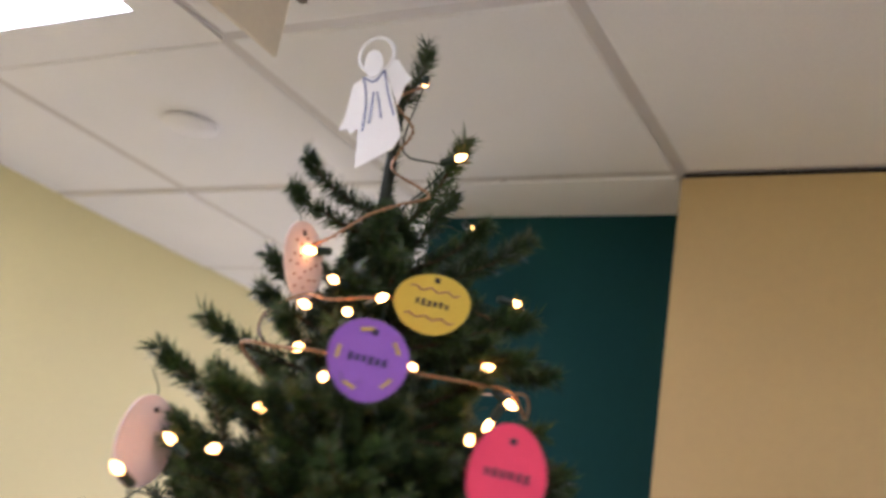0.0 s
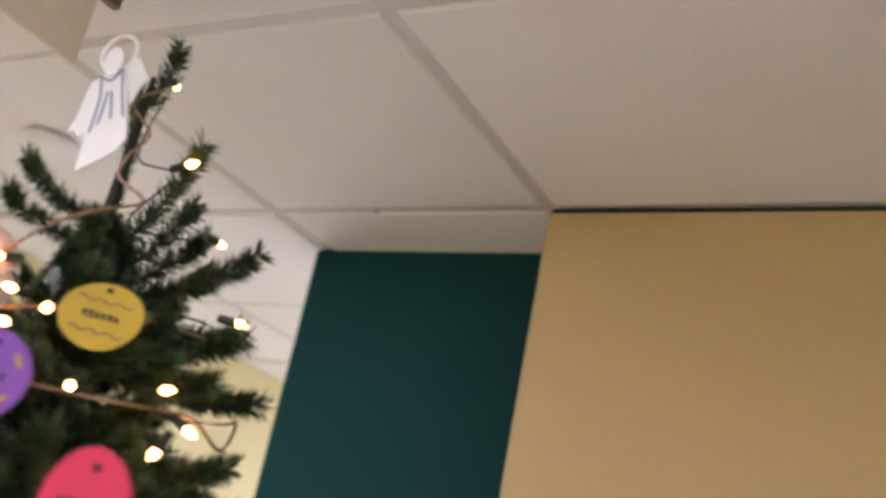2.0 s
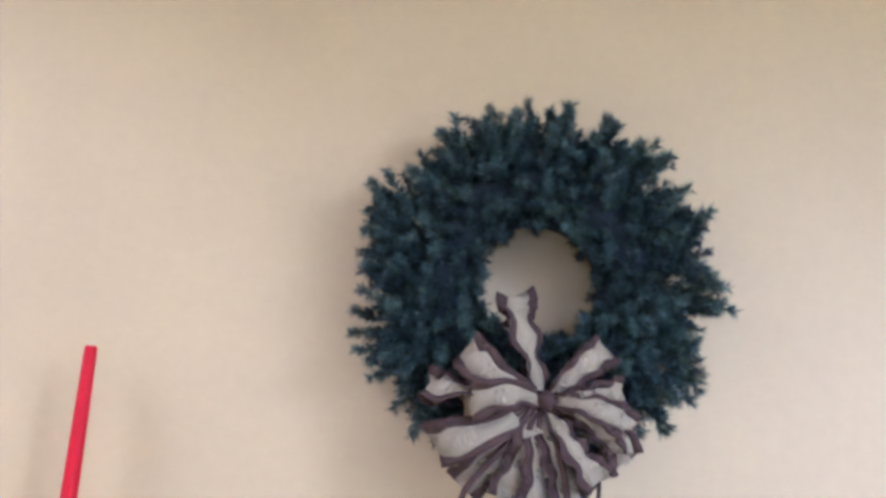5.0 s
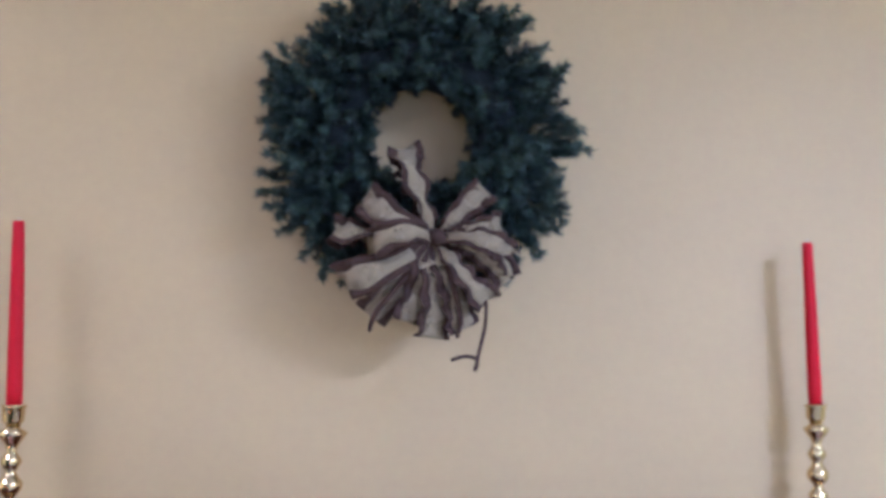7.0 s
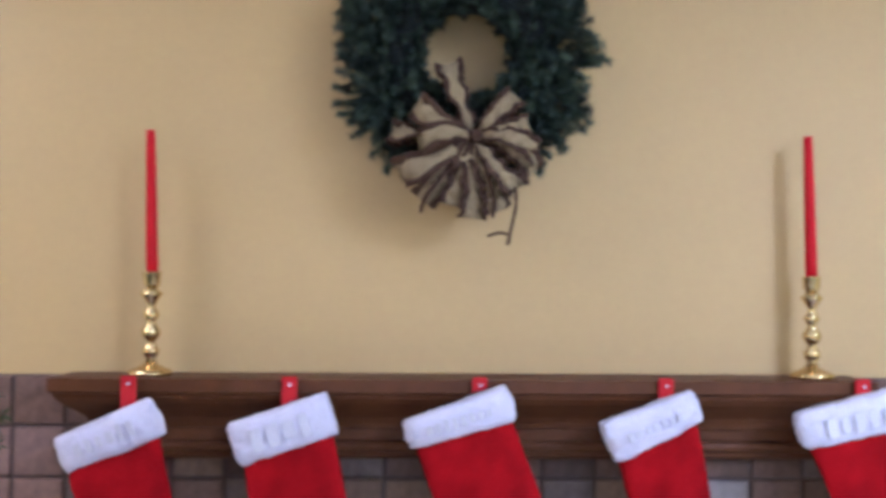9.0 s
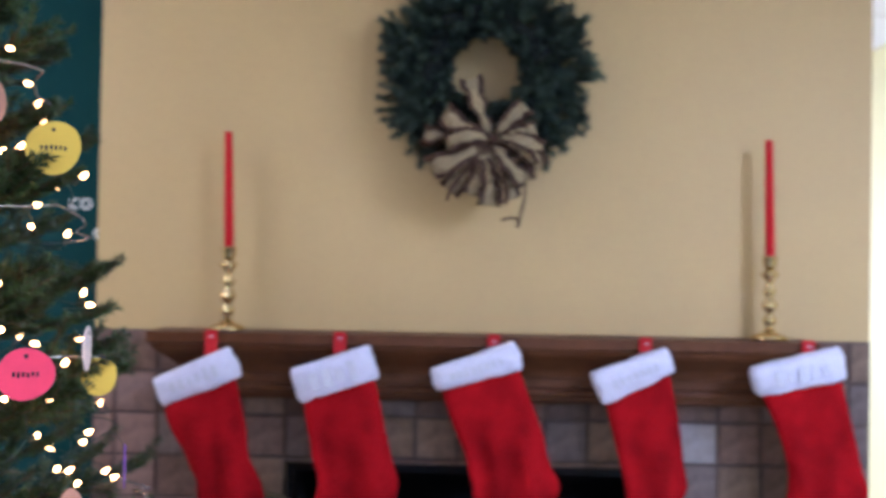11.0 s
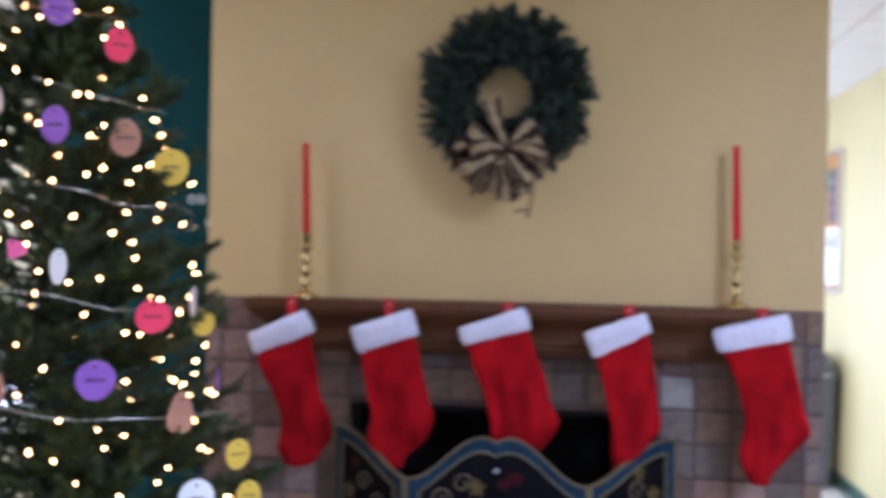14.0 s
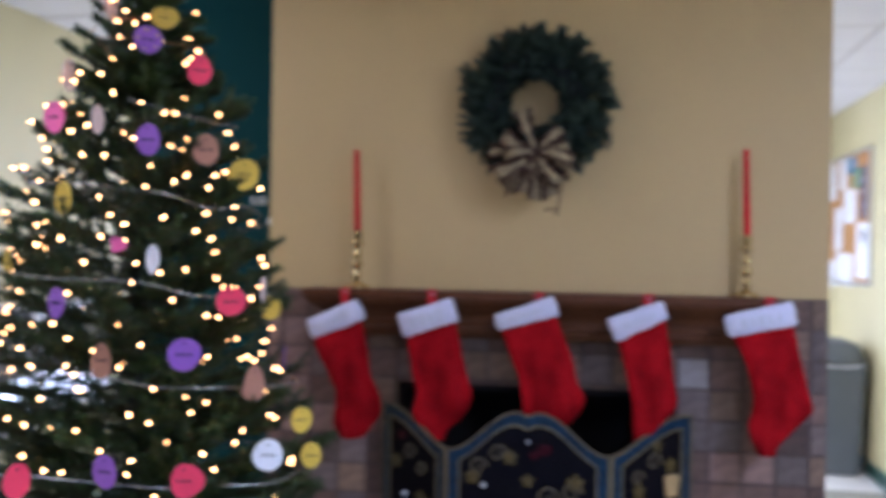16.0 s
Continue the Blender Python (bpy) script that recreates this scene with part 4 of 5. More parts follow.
# ---- angel cut-out: one plain mesh ----
def angel():
    bm = bmesh.new()
    robe = [(-0.012, 0.035), (0.012, 0.035), (0.018, 0.020), (0.024, -0.010), (0.030, -0.048), (0.020, -0.062), (0.004, -0.068), (-0.012, -0.074), (-0.024, -0.078), (-0.021, -0.045), (-0.019, -0.010), (-0.018, 0.020)]
    slab(robe, 0.002, bm=bm)
    wing_l = [(-0.014, 0.036), (-0.026, 0.030), (-0.036, -0.008), (-0.044, -0.026), (-0.034, -0.026), (-0.030, -0.034), (-0.021, -0.028), (-0.017, 0.005)]
    wing_r = [(0.012, 0.044), (0.020, 0.052), (0.028, 0.050), (0.038, 0.030), (0.044, 0.022), (0.034, 0.014), (0.030, 0.002), (0.025, -0.008), (0.020, 0.012)]
    for w in (wing_l, wing_r):
        k = len(bm.verts)
        slab(w, 0.002, bm=bm)
        bm.verts.ensure_lookup_table()
        for v in bm.verts[k:]:
            v.co.y += 0.0022
    k = len(bm.verts)
    slab([(0.0115 * math.cos(u * math.pi / 10), 0.049 + 0.018 * math.sin(u * math.pi / 10)) for u in range(20)], 0.002, bm=bm)
    bm.verts.ensure_lookup_table()
    for v in bm.verts[k:]:
        v.co.y -= 0.0022
    ring = [(0.002 + 0.021 * math.cos(u * math.pi / 16), 0.003, 0.062 + 0.023 * math.sin(u * math.pi / 16)) for u in range(32)]
    tube(ring, 0.0022, 6, bm, closed=True)
    bmesh.ops.transform(bm, matrix=Matrix.Diagonal((0.96, 1, 0.99, 1)), verts=bm.verts[:])
    paper_faces = len(bm.faces)
    for line in (((-0.013, 0.034), (-0.010, 0.004), (-0.015, -0.034)), ((0.012, 0.038), (0.016, 0.008), (0.022, -0.022)), ((-0.001, 0.012), (-0.004, -0.008), (-0.007, -0.026)), ((0.003, 0.012), (0.006, -0.008), (0.007, -0.022)), ((-0.013, 0.034), (0.0, 0.026), (0.012, 0.038))):
        tube(smooth_line([(x * 0.96, -0.0004, z * 0.99) for x, z in line], 5), 0.0009, 5, bm)
    tags = [0] * paper_faces + [1] * (len(bm.faces) - paper_faces)
    ob = part("angel_ornament", bm, [M_ANGEL, M_BLUELINE])
    ob.data.polygons.foreach_set("material_index", tags)
    ob.matrix_basis = pose(-0.082, -0.897, 2.310, -4, -13, 10)
    return tagged(ob, "white card angel ornament at the tree top", "ornament")


angel()


# ---- wreath ----
def wreath():
    w = empty("wreath", pose(0.922, -0.064, 1.972), "round blue-green artificial fir wreath hung on the wall", "wreath")
    rnd = random.Random(5)
    segs, tips, stems = [], [], []
    # short inner twigs darkened for depth shade, and longer pale-tipped fingers over them
    for i in range(1500):
        a = rnd.uniform(0, 2 * math.pi)
        finger = i >= 940
        lay = i % 3
        r0 = (0.112, 0.150, 0.184)[lay] + rnd.uniform(-0.024, 0.024)
        q = Vector((r0 * math.cos(a), rnd.uniform(-0.040, 0.050), r0 * math.sin(a)))
        out = Vector((math.cos(a), 0, math.sin(a)))
        round_way = Vector((-math.sin(a), 0, math.cos(a)))
        ahead = rnd.uniform(-1.2, -0.35) if lay < 2 else rnd.uniform(-0.8, 0.05)
        d = out * (rnd.uniform(-0.7, 0.3), rnd.uniform(-0.1, 0.8), rnd.uniform(0.6, 1.1))[lay] + round_way * rnd.uniform(-0.7, 0.7) + Vector((0, ahead, 0))
        ll = (0.050, 0.060, 0.064)[lay] * rnd.uniform(0.78, 1.12) * (1 + 0.07 * math.sin(a * 7 + 1)) * (1.10 if finger else 0.86)
        tip = q + d.normalized() * ll
        if math.hypot(tip.x, tip.z) < 0.074:
            continue
        tip.y = min(tip.y, 0.045)
        (tips if finger else segs).append((q.lerp(tip, 0.25) if finger else q, tip, 1.0))
        stems.append([q, tip])
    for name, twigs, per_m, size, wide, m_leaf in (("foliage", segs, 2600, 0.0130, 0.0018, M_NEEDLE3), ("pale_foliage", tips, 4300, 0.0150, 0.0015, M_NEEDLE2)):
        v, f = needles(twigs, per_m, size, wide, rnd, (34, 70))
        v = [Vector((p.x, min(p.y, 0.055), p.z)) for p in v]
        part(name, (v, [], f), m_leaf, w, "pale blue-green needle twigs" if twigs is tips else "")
    bm = bmesh.new()
    for s in stems:
        tube(s, 0.0011, 4, bm)
    part("stem_wire", bm, M_CABLE, w)
    # core ring, its near-black colour stands for shade round the hole
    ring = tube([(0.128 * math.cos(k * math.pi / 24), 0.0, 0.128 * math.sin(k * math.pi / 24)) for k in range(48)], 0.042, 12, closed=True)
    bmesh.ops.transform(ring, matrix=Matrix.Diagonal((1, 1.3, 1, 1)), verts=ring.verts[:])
    part("twig_ring", ring, M_RING, w, "twig ring coloured near-black for the shade inside")
    return w


wreath()


def ribbon(points, width, sway, name, parent):
    """A wired ribbon along points: cream middle and two dark wired edges, each with thickness."""
    pts = smooth_line(points, 7)
    mid, edge = bmesh.new(), bmesh.new()
    rows = []
    for i, p in enumerate(pts):
        d = (pts[min(i + 1, len(pts) - 1)] - pts[max(i - 1, 0)]).normalized()
        s = (Vector(sway) - d * d.dot(Vector(sway))).normalized()
        nrm = d.cross(s)
        t = i / (len(pts) - 1)
        wd = width * (0.30 + 0.70 * min(1.0, 3.2 * t, 3.2 * (1 - t) + (0.0 if name == "bow_loop" else 1.0)))
        ripple = 0.008 * math.sin(i * 1.3 + p.x * 60)
        lo = 0.255 + 0.05 * math.sin(i * 0.9 + p.z * 70)
        rows.append([p + s * wd * u + nrm * (ripple * u * 2 + sh) for u in (-0.5, -lo, lo + 0.03, 0.5) for sh in (0.0005, -0.0005)])
    for bmx, cols in ((mid, ((2, 4),)), (edge, ((0, 2), (4, 6)))):
        for lo, hi in cols:
            rings = [[bmx.verts.new(r[k]) for k in (lo, hi, hi + 1, lo + 1)] for r in rows]
            for a, b in zip(rings, rings[1:]):
                for k in range(4):
                    bmx.faces.new((a[k], a[(k + 1) % 4], b[(k + 1) % 4], b[k]))
            bmx.faces.new(rings[0][::-1])
            bmx.faces.new(rings[-1])
    ob = part(name, mid, M_BURLAP, parent, smooth=True)
    part("wired_edge", edge, M_RIBBON_EDGE, ob, "dark brown wired edge", smooth=True)
    return ob


def bow():
    b = empty("ribbon_bow", pose(0.937, -0.142, 1.805), "cream ribbon bow with dark brown wired edges on the wreath", "bow")
    rnd = random.Random(3)
    loops = [(111, 0.138, 0.056, 0.022), (154, 0.120, 0.052, 0.034), (177, 0.148, 0.052, 0.022), (188, 0.102, 0.050, 0.050), (207, 0.150, 0.058, 0.030),
             (46, 0.104, 0.046, 0.020), (12, 0.098, 0.044, 0.030), (-14, 0.112, 0.046, 0.038), (-28, 0.122, 0.046, 0.024), (-52, 0.118, 0.048, 0.034)]
    for k, (ang, ll, wd, bulge) in enumerate(loops):
        a = radians(ang)
        o = Vector((math.cos(a), 0, math.sin(a)))
        sw = Vector((-math.sin(a), rnd.uniform(-1.3, 0.6), math.cos(a))) + Vector((rnd.uniform(-0.3, 0.3), 0, rnd.uniform(-0.3, 0.3)))
        side = Vector((-math.sin(a), 0, math.cos(a))) * rnd.uniform(-0.012, 0.012)
        pts = [Vector((0, -0.004, 0)), o * ll * 0.40 + side + Vector((0, -bulge * 1.35, 0)), o * ll * 0.88 + side * 0.5 + Vector((0, -bulge * 1.25, 0)), o * ll - side + Vector((0, -0.006, 0)), o * ll * 0.80 + Vector((0, 0.012, 0)), o * ll * 0.4 + Vector((0, 0.008, 0)), Vector((0, 0.003, 0))]
        ribbon(pts, wd, sw, "bow_loop", b)
    for ang, ll, swing in ((236, 0.168, -0.014), (281, 0.150, 0.012)):
        a = radians(ang)
        o = Vector((math.cos(a), 0, math.sin(a)))
        pts = [Vector((0, -0.010, 0)), o * ll * 0.45 + Vector((swing * 0.6, -0.036, 0)), o * ll * 0.8 + Vector((swing, -0.024, 0)), o * ll + Vector((swing * 0.3, -0.012, 0))]
        part("curled_tail", tube(smooth_line(pts, 6), [0.0046] * 13 + [0.0046, 0.004, 0.004, 0.003, 0.003, 0.002], 6), M_RIBBON_EDGE, b, "dark brown curled tail", smooth=True)
    for ang, ll in ((230, 0.150), (251, 0.132), (268, 0.148), (287, 0.142)):
        a = radians(ang)
        o = Vector((math.cos(a), 0, math.sin(a)))
        pts = [Vector((0, -0.006, 0)), o * ll * 0.35 + Vector((0, -0.030, 0)), o * ll * 0.7 + Vector((0.004, -0.020, 0)), o * ll + Vector((0, -0.004 + rnd.uniform(-0.01, 0.01), 0))]
        ribbon(pts, 0.055, (-math.sin(a), 0.4, math.cos(a)), "ribbon_tail", b)
    part("loose_wire", tube(smooth_line([(0.030, -0.024, -0.040), (0.068, -0.022, -0.076), (0.075, -0.014, -0.120), (0.067, -0.010, -0.165), (0.060, -0.008, -0.196), (0.064, -0.008, -0.180), (0.046, -0.008, -0.174), (0.024, -0.008, -0.180)], 5), 0.0030, 5), M_RIBBON_EDGE, b, "curled loose brown wire")
    part("knot", tube([(-0.016, -0.012, 0.006), (0, -0.026, 0.0), (0.016, -0.012, -0.004)], [0.010, 0.014, 0.010], 8), M_RIBBON_EDGE, b, smooth=True)
    return b


bow()


# ---- fire screen ----
def screen_panel(name, parent, top, width, m, motifs, mirror=False):
    """A leaded-glass panel: top is the height along the width; returns the panel."""
    n = 24
    us = [k / n for k in range(n + 1)]
    hs = [top(u) for u in us]

    def ring(inset):
        lo = [(inset, 0.02 + inset), (width - inset, 0.02 + inset)]
        up = []
        for u, h in zip(us[::-1], hs[::-1]):
            up.append((min(max(u * width, inset), width - inset), h - inset * 1.05))
        return lo + up
    outer, mid1, mid2, inner = ring(0.0), ring(0.006), ring(0.036), ring(0.042)

    def band(a, b, y0, y1):
        bm = bmesh.new()
        k = len(a)
        rows = [[bm.verts.new((x, y, z)) for x, z in r] for r in (a, b) for y in (y0, y1)]
        for i in range(k):
            j = (i + 1) % k
            bm.faces.new((rows[0][i], rows[0][j], rows[2][j], rows[2][i]))
            bm.faces.new((rows[1][i], rows[3][i], rows[3][j], rows[1][j]))
            bm.faces.new((rows[0][i], rows[1][i], rows[1][j], rows[0][j]))
            bm.faces.new((rows[2][i], rows[2][j], rows[3][j], rows[3][i]))
        return bm
    p = part(name, slab(inner, 0.004), M_DARKGLASS, parent, "dark leaded glass panel")
    p.matrix_basis = m
    part("blue_border", band(mid1, mid2, -0.001, 0.005), M_BLUEGLASS, p, "mottled blue glass border")
    bm = band(outer, mid1, -0.005, 0.009)
    part("came_outer", bm, M_CAME, p)
    part("came_inner", band(mid2, inner, -0.005, 0.009), M_CAME, p)
    for kind, x, z, s in motifs:
        bm = bmesh.new()
        if kind in ("flower", "leaf"):
            for k in range(5 if kind == "flower" else 3):
                a = 2 * math.pi * k / (5 if kind == "flower" else 3) + 0.3
                pet = [(x + s * (0.5 * math.cos(a) + 0.5 * math.cos(u) * math.cos(a) - 0.28 * math.sin(u) * math.sin(a)), z + s * (0.5 * math.sin(a) + 0.5 * math.cos(u) * math.sin(a) + 0.28 * math.sin(u) * math.cos(a))) for u in [i * math.pi / 6 for i in range(12)]]
                kk = len(bm.verts)
                slab(pet, 0.003, bm=bm)
                bm.verts.ensure_lookup_table()
                for v in bm.verts[kk:]:
                    v.co.y -= 0.0035 + 0.0004 * k
            part("glass_flower", bm, M_GOLDGLASS, p, "amber glass flower")
        elif kind == "scroll":
            tube([(x + s * (1 - k / 30) * math.cos(k * 0.33), -0.002, z + s * (1 - k / 30) * math.sin(k * 0.33)) for k in range(24)], 0.0028, 5, bm)
            part("scroll", bm, M_CAME, p)
        elif kind == "rose":
            slab([(x + s * math.cos(u * math.pi / 8), z + 0.8 * s * math.sin(u * math.pi / 8)) for u in range(16)], 0.003, bm=bm)
            bmesh.ops.translate(bm, verts=bm.verts[:], vec=(0, -0.0035, 0))
            part("glass_rose", bm, M_REDGLASS, p, "ruby glass rose")
        elif kind == "jewel":
            bmesh.ops.create_uvsphere(bm, u_segments=12, v_segments=8, radius=s)
            bmesh.ops.translate(bm, verts=bm.verts[:], vec=(x, -0.002, z))
            part("jewel", bm, M_PIN, p, "pale glass jewel", smooth=True)
        elif kind == "vase":
            o = [(-0.5, 0.55), (0.5, 0.55), (0.62, 0.35), (0.55, -0.1), (0.42, -0.9), (-0.42, -0.9), (-0.55, -0.1), (-0.62, 0.35)]
            slab([(x + s * a, z + s * b) for a, b in o], 0.008, bm=bm)
            bmesh.ops.translate(bm, verts=bm.verts[:], vec=(0, -0.0095, 0))
            part("glass_vase", bm, M_TANGLASS, p, "tan glass vase shape")
    return p


def fire_screen():
    s = empty("fire_screen", pose(0.931, -0.272, 0.007), "folding stained-glass fire screen with blue borders before the fireplace", "fire screen")

    def crest(u):
        v = abs(u - 0.5) * 2
        return 0.999 - 0.013 * math.exp(-(v / 0.06) ** 2) - 0.122 * (0.5 - 0.5 * math.cos(math.pi * min(1, max(0, (v - 0.14) / 0.84))))
    w = 0.498
    screen_panel("center_panel", s, crest, w, pose(-w / 2, 0, 0), [
        ("scroll", 0.158, 0.868, 0.030), ("flower", 0.196, 0.858, 0.026), ("scroll", 0.098, 0.826, 0.030), ("flower", 0.082, 0.795, 0.026), ("rose", 0.300, 0.886, 0.022), ("rose", 0.270, 0.868, 0.016), ("jewel", 0.250, 0.908, 0.005),
        ("flower", 0.25, 0.79, 0.022), ("flower", 0.395, 0.790, 0.028), ("scroll", 0.385, 0.760, 0.034), ("jewel", 0.116, 0.770, 0.007), ("scroll", 0.31, 0.74, 0.036), ("flower", 0.17, 0.69, 0.028), ("flower", 0.36, 0.66, 0.028), ("flower", 0.20, 0.55, 0.03), ("flower", 0.36, 0.50, 0.03), ("scroll", 0.26, 0.40, 0.05)])

    def wing(u):
        return 0.878 + 0.104 * (0.5 - 0.5 * math.cos(math.pi * min(1, u / 0.9))) ** 0.8
    ww = 0.314
    ang = 39.0
    screen_panel("wing_panel", s, wing, ww, pose(w / 2 + 0.004, 0.0, 0, 0, 0, ang), [
        ("scroll", 0.165, 0.845, 0.030), ("flower", 0.175, 0.895, 0.022), ("scroll", 0.10, 0.80, 0.026), ("flower", 0.105, 0.76, 0.026), ("vase", 0.232, 0.775, 0.046), ("flower", 0.23, 0.83, 0.026), ("scroll", 0.1, 0.5, 0.04)])
    screen_panel("wing_panel", s, lambda u: wing(1 - u), ww, pose(-w / 2 - 0.004 - ww * math.cos(radians(ang)), ww * math.sin(radians(ang)), 0, 0, 0, -ang), [
        ("scroll", 0.14, 0.835, 0.030), ("rose", 0.10, 0.885, 0.018), ("flower", 0.075, 0.80, 0.026), ("scroll", 0.20, 0.79, 0.026), ("flower", 0.20, 0.70, 0.026), ("jewel", 0.12, 0.70, 0.009)])
    for x in (-w / 2 - 0.002, w / 2 + 0.002):
        part("hinge_post", tube([(x, 0.004, 0.0), (x, 0.004, 0.866)], 0.006, 8), M_CAME, s)
    return s


fire_screen()


# ---- lettering on the teal wall ----
def lettering(text, x, z, size):
    cu = bpy.data.curves.new("wall_lettering", "FONT")
    cu.body, cu.size, cu.extrude, cu.space_character = text, size, 0.0008, 1.05
    ob = new("wall_lettering", cu)
    ob.matrix_basis = pose(x, 0.2015, z, 90, 0, 0)
    dg = bpy.context.evaluated_depsgraph_get()
    me = bpy.data.meshes.new_from_object(ob.evaluated_get(dg))
    bpy.data.objects.remove(ob)
    me.materials.clear()
    me.materials.append(M_PIN)
    out = new("wall_lettering", me)
    out.matrix_basis = pose(x, 0.2015, z, 90, 0, 0)
    return tagged(out, "small white raised lettering on the teal wall", "lettering")


lettering("co", -0.150, 1.652, 0.062)
lettering("c", -0.085, 1.575, 0.062)


# ---- ceiling fittings ----
def hanging_panel():
    p = empty("hanging_panel", pose(-0.373, -0.74, 2.480), "thin beige panel hung edge-on below the ceiling", "panel")
    part("board", box(-0.003, 0.003, -0.60, 0.0, 0.0, 0.108, 0.001), M_SIGN, p)
    part("track", box(-0.008, 0.004, -0.62, 0.035, 0.108, H - 2.480 + 0.001), M_TRACK, p, "brown mounting track")
    return p


hanging_panel()
d = empty("ceiling_disc", pose(-0.915, -0.335, H), "small round white cover plate on the ceiling", "cover plate")
part("plate", lathe([(0.050, -0.010), (0.056, -0.006), (0.056, -0.002)], 32), M_CEIL, d, smooth=True)
part("shadow_ring", lathe([(0.048, -0.002), (0.048, 0.002)], 24), M_GAP, d)
h = empty("ceiling_hook", pose(-0.367, 0.0, H), "small dark hook clipped to the ceiling grid", "hook")
part("clip", box(-0.006, 0.006, -0.004, 0.004, -0.003, 0.006, 0.001), M_TEE, h)


# ---- corridor things ----
def trash_can():
    c = empty("trash_can", pose(2.655, 4.02, 0), "blue-grey plastic trash can with a swing lid and clear bag", "trash can")
    bm = bmesh.new()
    rings = []
    for z, hx, hy in ((0.0, 0.155, 0.22), (0.02, 0.165, 0.23), (0.72, 0.195, 0.265), (0.74, 0.203, 0.272), (0.755, 0.203, 0.272)):
        rings.append([bm.verts.new((sx * (hx - cx), sy * (hy - cy), z)) for sx, sy, cx, cy in ((-1, -1, 0.03, 0), (1, -1, 0.03, 0), (1, -1, 0, 0.03), (1, 1, 0, 0.03), (1, 1, 0.03, 0), (-1, 1, 0.03, 0), (-1, 1, 0, 0.03), (-1, -1, 0, 0.03))])
    for a, b in zip(rings, rings[1:]):
        for k in range(8):
            bm.faces.new((a[k], a[(k + 1) % 8], b[(k + 1) % 8], b[k]))
    bm.faces.new(rings[0][::-1])
    bm.faces.new(rings[-1])
    part("bin_body", bm, M_CAN, c)
    bm = bmesh.new()
    rings = []
    for z, hx, hy in ((0.756, 0.208, 0.277), (0.78, 0.208, 0.277), (0.84, 0.19, 0.262), (0.885, 0.15, 0.23), (0.905, 0.09, 0.18)):
        rings.append([bm.verts.new((hx * math.copysign(abs(math.cos(u)) ** 0.5, math.cos(u)), hy * math.copysign(abs(math.sin(u)) ** 0.5, math.sin(u)), z)) for u in [k * math.pi / 12 + 0.05 for k in range(24)]])
    for a, b in zip(rings, rings[1:]):
        for k in range(24):
            bm.faces.new((a[k], a[(k + 1) % 24], b[(k + 1) % 24], b[k]))
    bm.faces.new(rings[0][::-1])
    bm.faces.new(rings[-1])
    part("lid", bm, M_CAN, c, smooth=True)
    part("bag_rim", tube([(0.206 * math.copysign(abs(math.cos(u)) ** 0.3, math.cos(u)), 0.275 * math.copysign(abs(math.sin(u)) ** 0.3, math.sin(u)), 0.745 + 0.008 * math.sin(9 * u)) for u in [k * math.pi / 24 + 0.03 for k in range(48)]], 0.006, 5, closed=True), M_BAG, c, "crumpled clear bag edge")
    return c


trash_can()


def notice_board():
    y0, y1, z0, z1 = 3.885, 5.677, 1.273, 2.243
    b = empty("notice_board", pose(XR, (y0 + y1) / 2, z0), "cork notice board with pinned papers on the wall", "notice board")
    hw = (y1 - y0) / 2
    part("cork_panel", box(-0.012, -0.002, -hw + 0.02, hw - 0.02, 0.02, 0.95), M_CORK, b)
    bm = bmesh.new()
    for bx in ((-hw, -hw + 0.025, 0, 0.97), (hw - 0.025, hw, 0, 0.97), (-hw + 0.025, hw - 0.025, 0, 0.025), (-hw + 0.025, hw - 0.025, 0.945, 0.97)):
        box(-0.022, -0.001, bx[0], bx[1], bx[2], bx[3], 0.002, bm=bm)
    part("frame", bm, M_ALU, b)
    return b


notice_board()


def paper(y, z, w, hh, material, marks):
    p = empty("pinned_paper", pose(XR - 0.0145, y, z), "printed sheet pinned to the notice board", "paper", "papers on the notice board")
    part("sheet", box(-0.001, 0.0, -w / 2, w / 2, -hh / 2, hh / 2), material, p)
    for k in range(marks):
        zz = hh / 2 - (k + 1) * hh / (marks + 1)
        part("print_line", box(-0.0016, -0.0008, -w * 0.38, w * (0.38 - 0.3 * ((k * 7) % 3) / 3), zz - 0.004, zz + 0.004), M_INK, p, "grey line of print")


M_PHOTO_B = mat("blue_print", (0.16, 0.29, 0.42), 0.85, spec=0.1, vary=0.4, scale=30)
M_PHOTO_G = mat("green_print", (0.16, 0.28, 0.12), 0.85, spec=0.1, vary=0.5, scale=30)
M_PHOTO_D = mat("dark_print", (0.16, 0.14, 0.17), 0.85, spec=0.1, vary=0.5, scale=25)
for y, z, w, hh, mm, k in ((4.472, 2.149, 0.268, 0.113, M_PHOTO_B, 1), (4.318, 2.046, 0.227, 0.144, M_PHOTO_G, 2), (4.091, 1.933, 0.206, 0.371, M_PHOTO_D, 3), (4.524, 1.85, 0.371, 0.247, M_PAPER, 5), (4.75, 2.097, 0.206, 0.227, M_PAPER, 4), (5.162, 2.066, 0.330, 0.288, M_PAPER, 5),
                           (4.895, 1.685, 0.247, 0.330, M_PAPER, 8), (4.112, 1.521, 0.350, 0.391, M_PAPER, 8), (4.689, 1.376, 0.577, 0.247, M_PAPER, 5), (5.193, 1.335, 0.350, 0.206, M_PAPER, 4), (5.43, 1.809, 0.309, 0.247, M_PAPER, 5), (4.091, 1.624, 0.124, 0.103, M_PHOTO_D, 1)):
    paper(y, z, w, hh, mm, k)


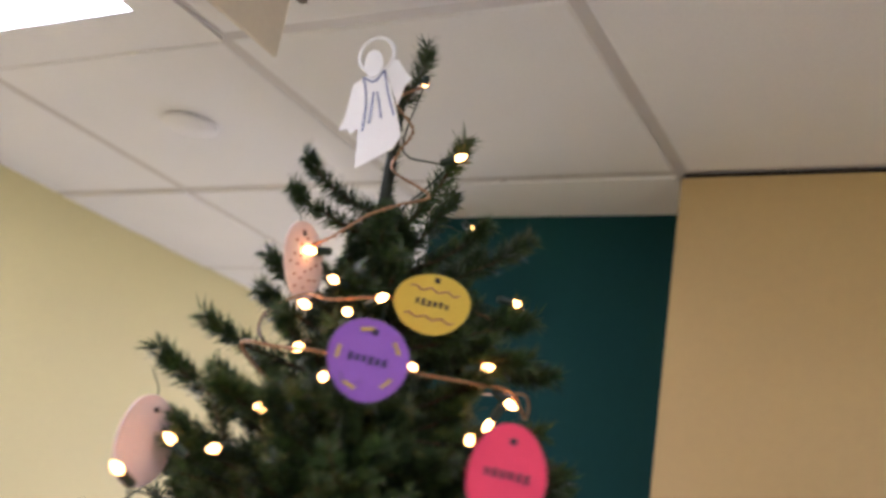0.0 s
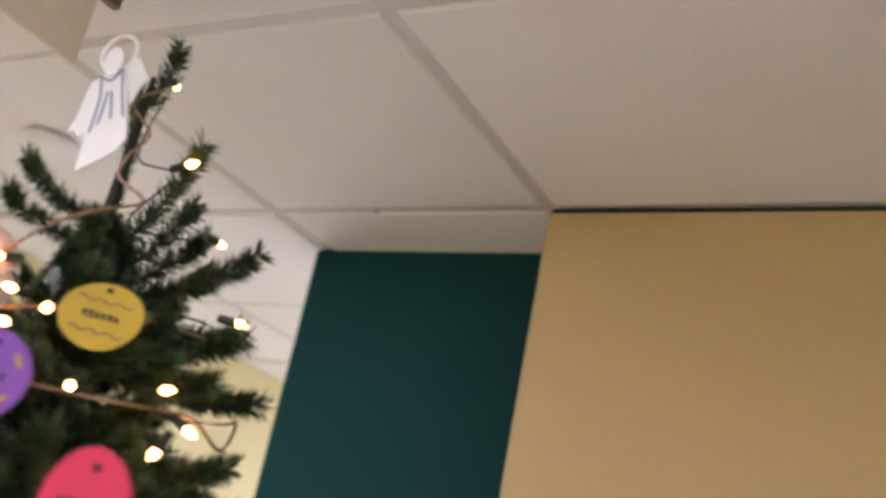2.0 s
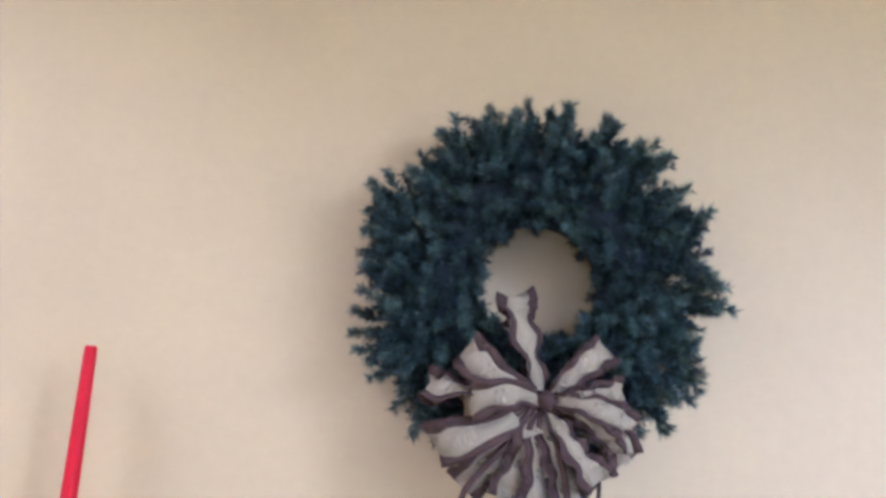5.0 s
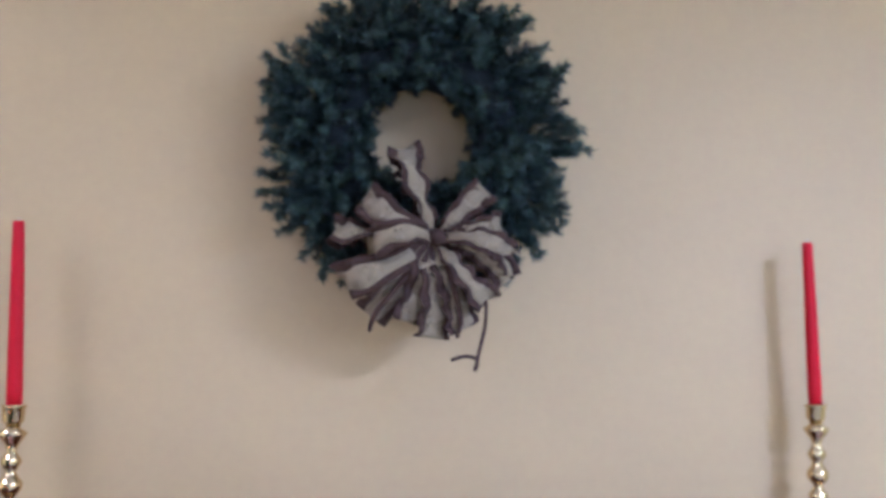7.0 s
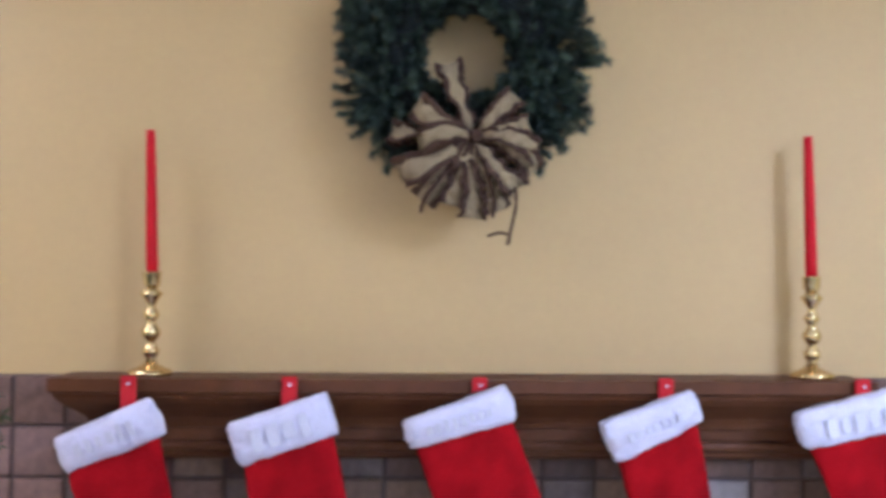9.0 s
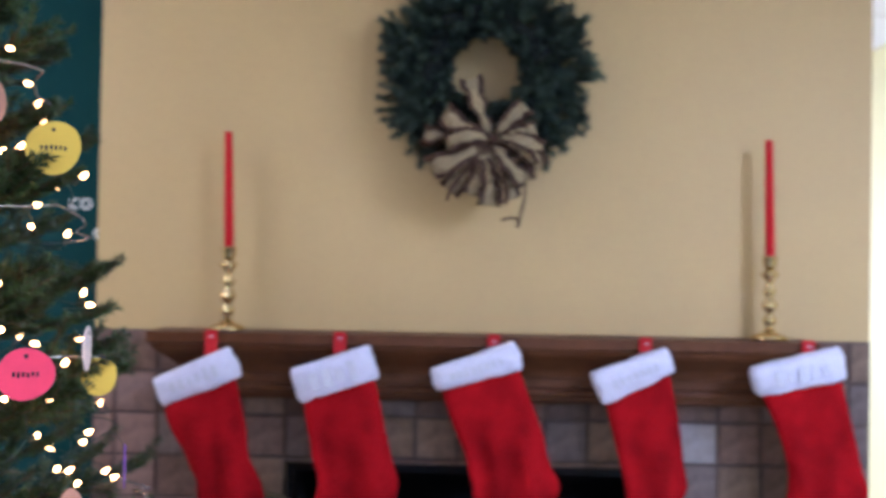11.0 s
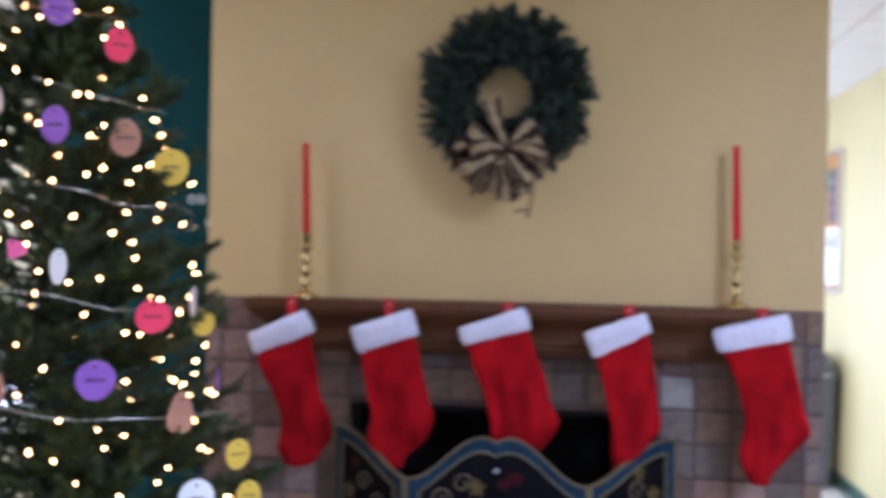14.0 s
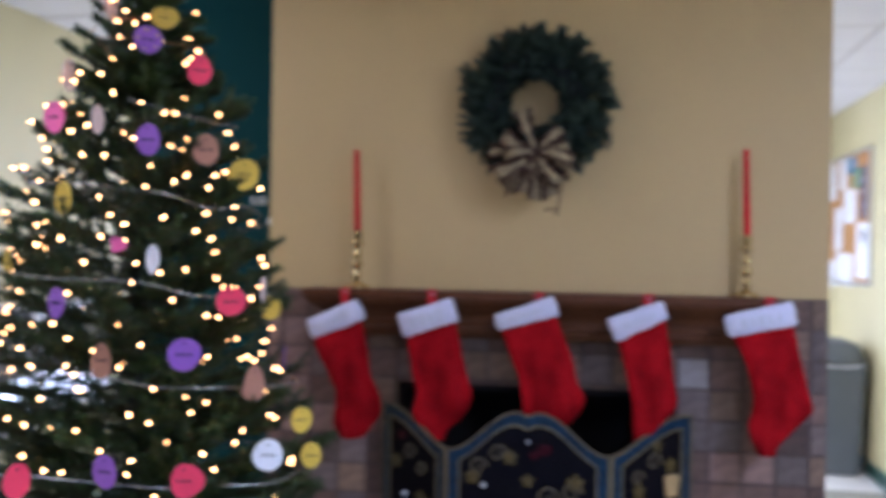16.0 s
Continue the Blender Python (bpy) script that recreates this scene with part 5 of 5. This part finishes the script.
# ---- fireplace tiles ----
PX, PZ = 0.1025, 0.099
xs = [0.0, 0.053] + [0.053 + PX * k for k in range(1, 18)] + [BW]
zs = [1.357 - PZ * k for k in range(14)] + [0.0]
structure("trim_tile_bed", box(0.0, OX0, -0.004, -0.0005, 0.0, 1.357), M_GROUT, "dark grout bed of the fireplace tiles", "trim")
structure("trim_tile_bed_2", box(OX1, BW, -0.004, -0.0005, 0.0, 1.357), M_GROUT, "dark grout bed of the fireplace tiles", "trim")
structure("trim_tile_bed_3", box(OX0, OX1, -0.004, -0.0005, OZ, 1.357), M_GROUT, "dark grout bed of the fireplace tiles", "trim")
rnd = random.Random(31)
shapes = {}


def tile_mesh(w, hh):
    key = (round(w, 3), round(hh, 3))
    if key not in shapes:
        bm = box(-w / 2, w / 2, -0.006, 0.0, -hh / 2, hh / 2)
        for v in bm.verts:
            if v.co.y < -0.003:
                v.co.x *= 1 - 0.004 / w
                v.co.z *= 1 - 0.004 / hh
        me = bpy.data.meshes.new("tile")
        bmesh.ops.recalc_face_normals(bm, faces=bm.faces[:])
        bm.to_mesh(me)
        bm.free()
        shapes[key] = me
    return shapes[key]


# tiles that stand out from the mixture, by column and row
# pink in columns 0 to 3 stands for warm light from the tree
KNOWN = {(14, 2): M_SLATE4, (11, 2): M_SLATE2, (15, 2): M_SLATE, (16, 3): M_SLATE, (4, 2): M_SLATE, (15, 3): M_SLATE3, (8, 2): M_SLATE3, (7, 2): M_SLATE3, (14, 3): M_SLATE2, (18, 2): M_SLATE2, (15, 4): M_SLATE2, (2, 2): M_SLATE2, (5, 2): M_SLATE2,
         (18, 3): M_SLATE5, (16, 5): M_SLATE5, (1, 1): M_SLATE5, (1, 2): M_SLATE5, (0, 2): M_SLATE5, (0, 1): M_SLATE5, (15, 5): M_SLATE5, (1, 3): M_SLATE5, (1, 4): M_SLATE5, (2, 4): M_SLATE5, (14, 1): M_SLATE, (15, 1): M_SLATE, (16, 4): M_SLATE, (14, 5): M_SLATE, (3, 4): M_SLATE5, (18, 4): M_SLATE2, (9, 2): M_SLATE3, (10, 2): M_SLATE3}
variants = {}
for r in range(len(zs) - 1):
    for c in range(len(xs) - 1):
        x0, x1, z1, z0 = xs[c], xs[c + 1], zs[r], zs[r + 1]
        cx = (x0 + x1) / 2
        if z1 - z0 < 0.02:
            continue
        if OX0 < cx < OX1:
            if z1 <= OZ + 0.01:
                continue
            z0 = max(z0, OZ)
        me = tile_mesh(x1 - x0 - 0.006, z1 - z0 - 0.006)
        pick = rnd.choices([M_SLATE, M_SLATE2, M_SLATE3], (6, 2.4, 2.4))[0]
        pick = KNOWN.get((c, r), pick)
        key = (me.name, pick.name)
        if key not in variants:
            mm = me.copy()
            mm.materials.clear()
            mm.materials.append(pick)
            variants[key] = mm
        ob = new("tile", variants[key])
        ob.parent = breast
        ob.matrix_basis = pose(cx, -0.0035, (z0 + z1) / 2)
